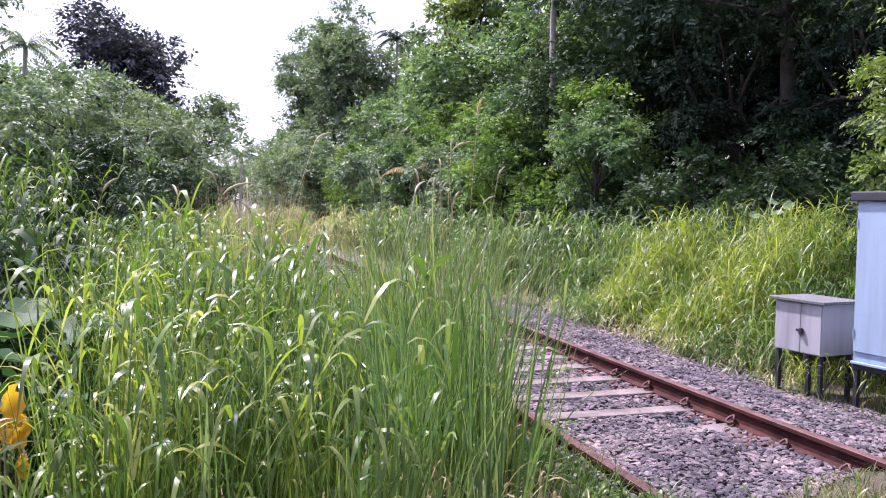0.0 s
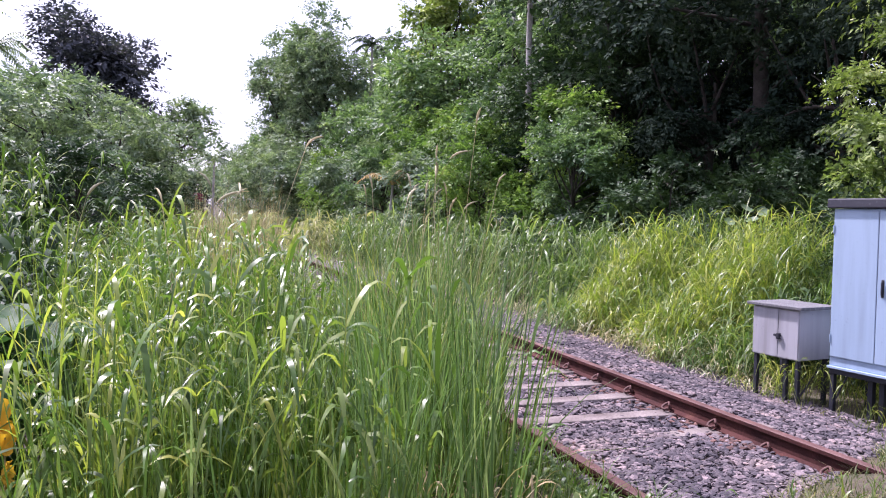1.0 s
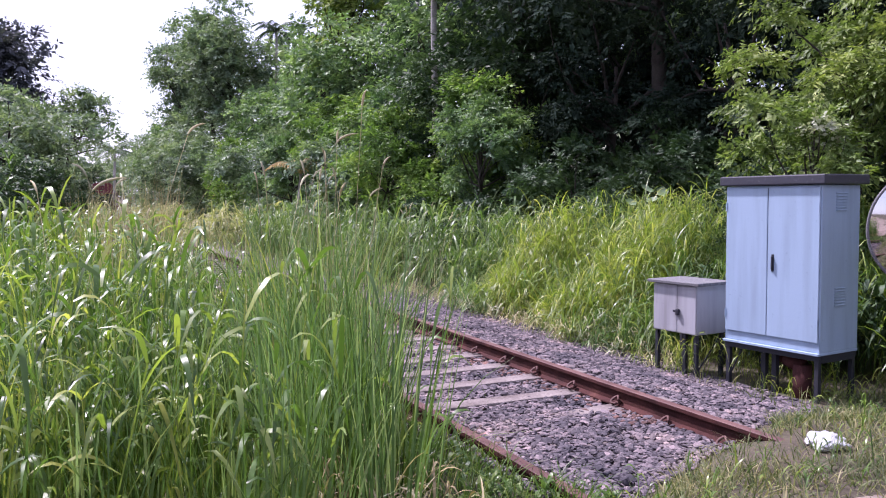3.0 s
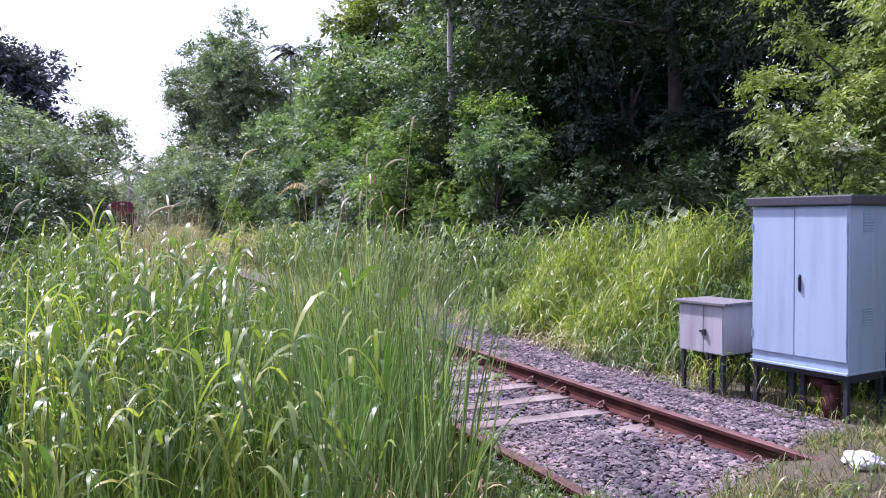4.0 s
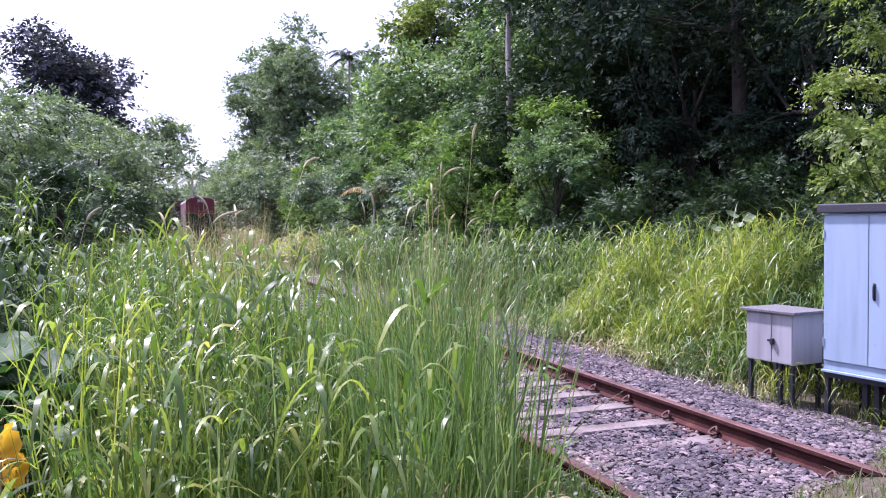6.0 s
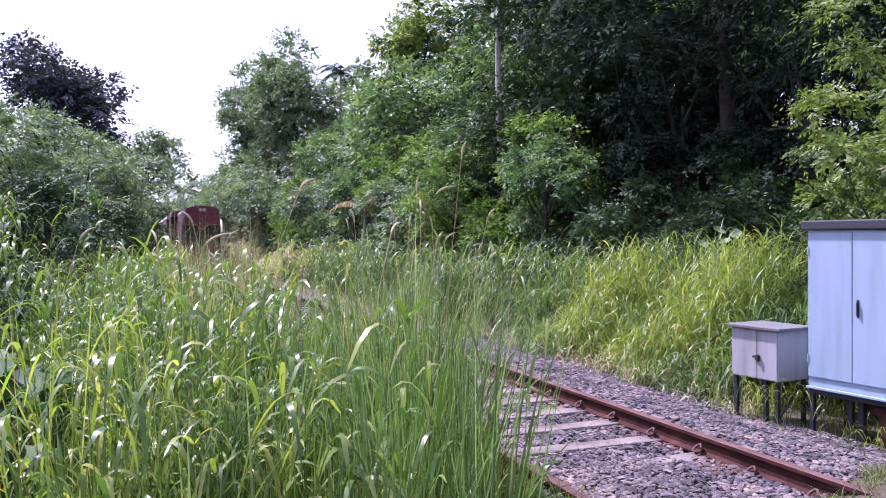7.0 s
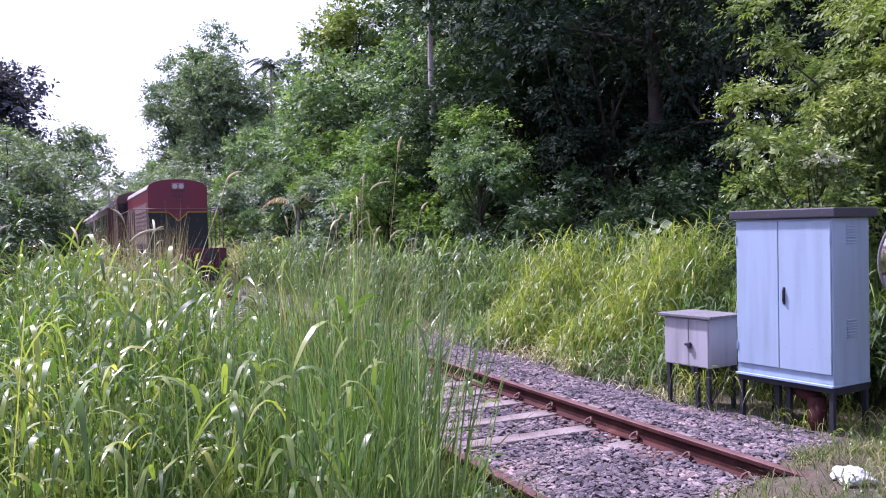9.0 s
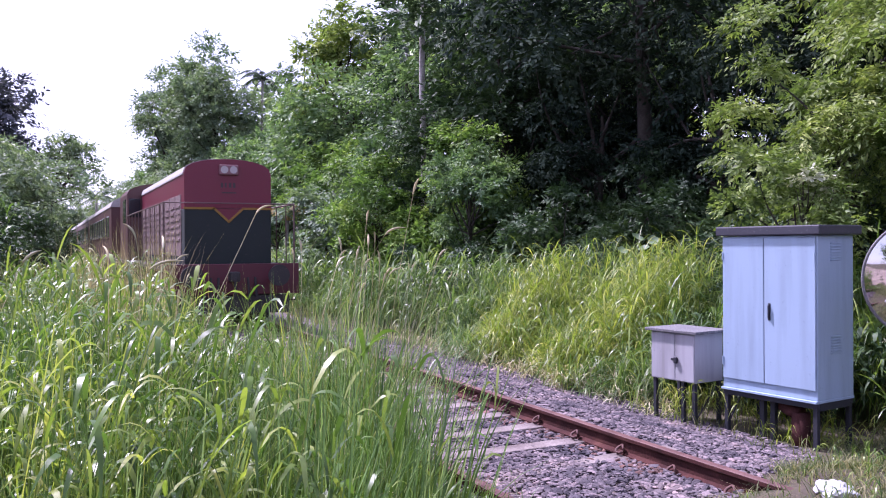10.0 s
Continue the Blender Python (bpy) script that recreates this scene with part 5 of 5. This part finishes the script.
# large-leaved plants and the yellowed leaf
def disc_leaf(r, mat, cup=0.25, crinkle=0.05):
    rings, sides = 5, 18
    V, Q = [], []
    for i in range(rings + 1):
        for j in range(sides):
            a = 2 * math.pi * j / sides
            q = r * i / rings * (1 + 0.10 * math.sin(5 * a) * i / rings - 0.25 * (i / rings) * math.exp(-(((a - math.pi) / 0.35) ** 2)))
            V.append((q * math.cos(a), q * math.sin(a), cup * q * q / r + crinkle * r * (math.cos(9 * a) + 0.6 * math.sin(4 * a + 2.0 * i)) * (i / rings) ** 2))
    for i in range(rings):
        for j in range(sides):
            k = (j + 1) % sides
            Q.append((i * sides + j, (i + 1) * sides + j, (i + 1) * sides + k, i * sides + k))
    return quad_mesh("leaf", V, Q, [M[mat]], smooth=True)


def build_big_leaves():
    for px, py, n in ((-4.2, 5.0, 9), (-4.75, 5.8, 14), (-4.35, 6.3, 14), (-5.2, 6.9, 12), (-4.45, 5.5, 11)):
        z = gz(px, py)
        ob = new("large_leaved_plant")
        ob.matrix_world = pose(px, py, z)
        tagged(ob, "plant with broad round blue-green leaves", "plant", "large-leaved plants in the grass")
        for i in range(n):
            lx, ly, lz = random.uniform(-0.5, 0.5), random.uniform(-0.45, 0.45), random.uniform(0.6, 1.12)
            V, Q = sweep([(lx * 0.2, ly * 0.2, 0), (lx * 0.7, ly * 0.7, lz * 0.6), (lx, ly, lz)], [0.012, 0.01, 0.006], 5)
            child("stalk", quad_mesh("stalk", V, Q, [M["leaf_big"]], smooth=True), ob)
            child("leaf", disc_leaf(random.uniform(0.11, 0.23), "leaf_big"), ob, at=pose(lx, ly, lz, random.uniform(-20, 20), random.uniform(-20, 20), random.uniform(0, 360)))
    ob = new("yellowed_plant")
    ob.matrix_world = pose(-4.19, 4.25, gz(-4.19, 4.25))
    tagged(ob, "withered plant with orange-yellow leaves", "plant")
    for lx, ly, lz, r, tilt, turn in ((-0.03, 0.0, 0.90, 0.075, 66, 40), (0.03, 0.02, 0.80, 0.060, 84, 15), (-0.06, 0.03, 0.76, 0.055, 58, 95), (0.02, -0.02, 0.62, 0.045, 75, 60), (-0.12, 0.0, 0.70, 0.05, 50, 150)):
        V, Q = sweep([(0, 0, 0), (lx, ly, lz * 0.6), (lx, ly, lz)], [0.009, 0.007, 0.004], 5)
        child("stalk", quad_mesh("stalk", V, Q, [M["dry_stem"]], smooth=True), ob)
        child("leaf", disc_leaf(r, "leaf_orange", 1.1, 0.22), ob, at=pose(lx, ly, lz, tilt, 10, turn) @ Matrix.Diagonal((0.7, 1.4, 1, 1)))


build_big_leaves()


def pale_leaf_plant():
    ob = new("large_leaved_plant")
    ob.matrix_world = pose(5.25, 10.85, gz(5.25, 10.85))
    tagged(ob, "tall plant with pale heart-shaped leaves above the grass", "plant")
    for i in range(9):
        lx, ly, lz = random.uniform(-0.35, 0.35), random.uniform(-0.3, 0.3), random.uniform(1.35, 2.05)
        V, Q = sweep([(lx * 0.2, ly * 0.2, 0), (lx * 0.7, ly * 0.7, lz * 0.6), (lx, ly, lz)], [0.015, 0.012, 0.007], 5)
        child("stalk", quad_mesh("stalk", V, Q, [M["leaf_grey_haze"]], smooth=True), ob)
        child("leaf", disc_leaf(random.uniform(0.07, 0.13), "leaf_grey_haze"), ob, at=pose(lx, ly, lz, random.uniform(20, 65), random.uniform(-25, 25), random.uniform(0, 60) - 75))


pale_leaf_plant()


# ---- ballast ----
def rock_verts(k):
    bm = bmesh.new()
    bmesh.ops.create_icosphere(bm, subdivisions=1, radius=1.0)
    V = np.array([v.co for v in bm.verts])
    F = np.array([[v.index for v in f.verts] for f in bm.faces])
    bm.free()
    out = []
    for _ in range(k):
        W = V * rng.uniform(0.55, 1.2, (len(V), 1)) * np.array([1.35, 0.9, 0.5]) * rng.uniform(0.75, 1.25, 3)
        out.append(W)
    return out, F


def bed_height(x, y):
    shoulder = np.clip((np.abs(x) - 1.45) / 1.1, 0, 1)
    return np.maximum(-0.165 - 0.14 * shoulder**1.3, ground_height(x, y))


def build_ballast():
    forms, F = rock_verts(24)
    n = 44000
    y = 3.3 + 14.0 * rng.random(n) ** 1.5
    x = rng.uniform(-1.25, 2.75, n) + 0.03 * (y - 4)
    k = (y - 0.46 * x > 3.75 + 0.35 * rng.random(n)) & ((x > -1.0) | (y > 5.0))
    x, y = x[k], y[k]
    s = rng.uniform(0.013, 0.030, len(x)) * (1 + 0.5 * (rng.random(len(x)) > 0.93)) * (1 + 0.03 * (y - 4))
    z = bed_height(x, y) + s * 0.15 + 0.022 * np.clip((5.6 - y) / 0.6, 0, 1) * (np.abs(x) < 1.4)
    gx = np.abs(np.abs(x) - HALF_GAUGE)
    ok = (gx > 0.075) & ~((np.abs((y - 4.24 + 0.3175) % 0.635 - 0.3175) < 0.12) & (np.abs(x) < 1.3) & (rng.random(len(x)) > np.where((y < 5.2) | ((y < 5.75) & (x < 0.40)), 0.98, 0.16)))
    x, y, z, s = x[ok], y[ok], z[ok], s[ok]
    a = rng.uniform(0, 2 * np.pi, (len(x), 3))
    order = np.argsort(y)
    base = new("ballast", quad_mesh("ballast", [(-1.9, 3.0, -0.34), (3.2, 4.4, -0.38), (3.4, 220, -0.38), (-1.9, 220, -0.34), (-1.3, 3.0, -0.185), (1.5, 4.4, -0.185), (1.5, 220, -0.185), (-1.3, 220, -0.185)],
                                           [(4, 5, 6, 7), (0, 4, 7, 3), (5, 1, 2, 6), (0, 1, 5, 4)], [M["stone"]]))
    tagged(base, "grey crushed-stone ballast bed under the track", "ballast", kind="structure")
    single = order[:300]
    tris = [quad_mesh("stone", f_, F, [M["stone_piece"]]) for f_ in forms[:12]]
    for c, i in enumerate(single):
        ob = child("stone", tris[c % 12], base)
        ob.matrix_basis = Matrix.LocRotScale((x[i], y[i], z[i]), Euler((0.5 * math.sin(a[i, 0]), 0.5 * math.sin(a[i, 1]), a[i, 2])), (s[i],) * 3)
    rest = order[300:]
    Vs = []
    for i in rest:
        ca, sa = math.cos(a[i, 2]), math.sin(a[i, 2])
        tilt = 0.5 * math.sin(a[i, 0])
        R = np.array([[ca, -sa, 0], [sa, ca, 0], [0, 0, 1]]) @ np.array([[1, 0, 0], [0, math.cos(tilt), -math.sin(tilt)], [0, math.sin(tilt), math.cos(tilt)]])
        Vs.append(forms[i % 24] @ R.T * s[i] + (x[i], y[i], z[i]))
    nv = len(forms[0])
    Q = (F[None] + (np.arange(len(rest)) * nv)[:, None, None]).reshape(-1, 3)
    ob = child("loose_stones", quad_mesh("loose_stones", np.concatenate(Vs), Q, [M["stone"], M["stone_rusty"]], np.repeat(((np.abs(np.abs(x[rest]) - HALF_GAUGE) < 0.30 * rng.random(len(rest)) + 0.1) & (y[rest] > 4.9) & (rng.random(len(rest)) < 0.6)).astype(int), len(F))), base)
    ob["kind"] = "stuff"


build_ballast()


# ---- what moves ----
def motions():
    def train_y(t):
        return 17.35 + 9.7 * (10.0 - t)

    for thing, back in ((loco, 0.0), (coaches[0], 13.6), (coaches[1], 29.6), (coaches[2], 45.6)):
        walk(thing, [(t, pose(0, train_y(t) + back, 0)) for t in (0.0, 2.5, 5.0, 7.5, 10.0)])
    for ob, x, y, z in sway:
        ph = 0.9 * x + 1.3 * y
        rows = []
        for t in (0.0, 1.0, 2.0, 3.0, 4.0, 5.0, 6.0, 7.0, 8.0, 8.6, 9.2, 9.6, 9.8, 10.0):
            # the train's wind: clumps tilt and sink to fit the camera's view
            press = min(1.0, max(0.0, (t - 9.2) / 0.7))
            gust = 0.8 + 2.0 * max(0.0, t - 4.5) / 5 + 4.0 * press
            rows.append((t, pose(x, y, z - (0.19 if x > -2.5 else 0.07) * press, 0.8 * math.sin(1.9 * t + 1.3 * ph), gust + 1.1 * math.sin(2.3 * t + ph), 0)))
        walk(ob, rows)


motions()
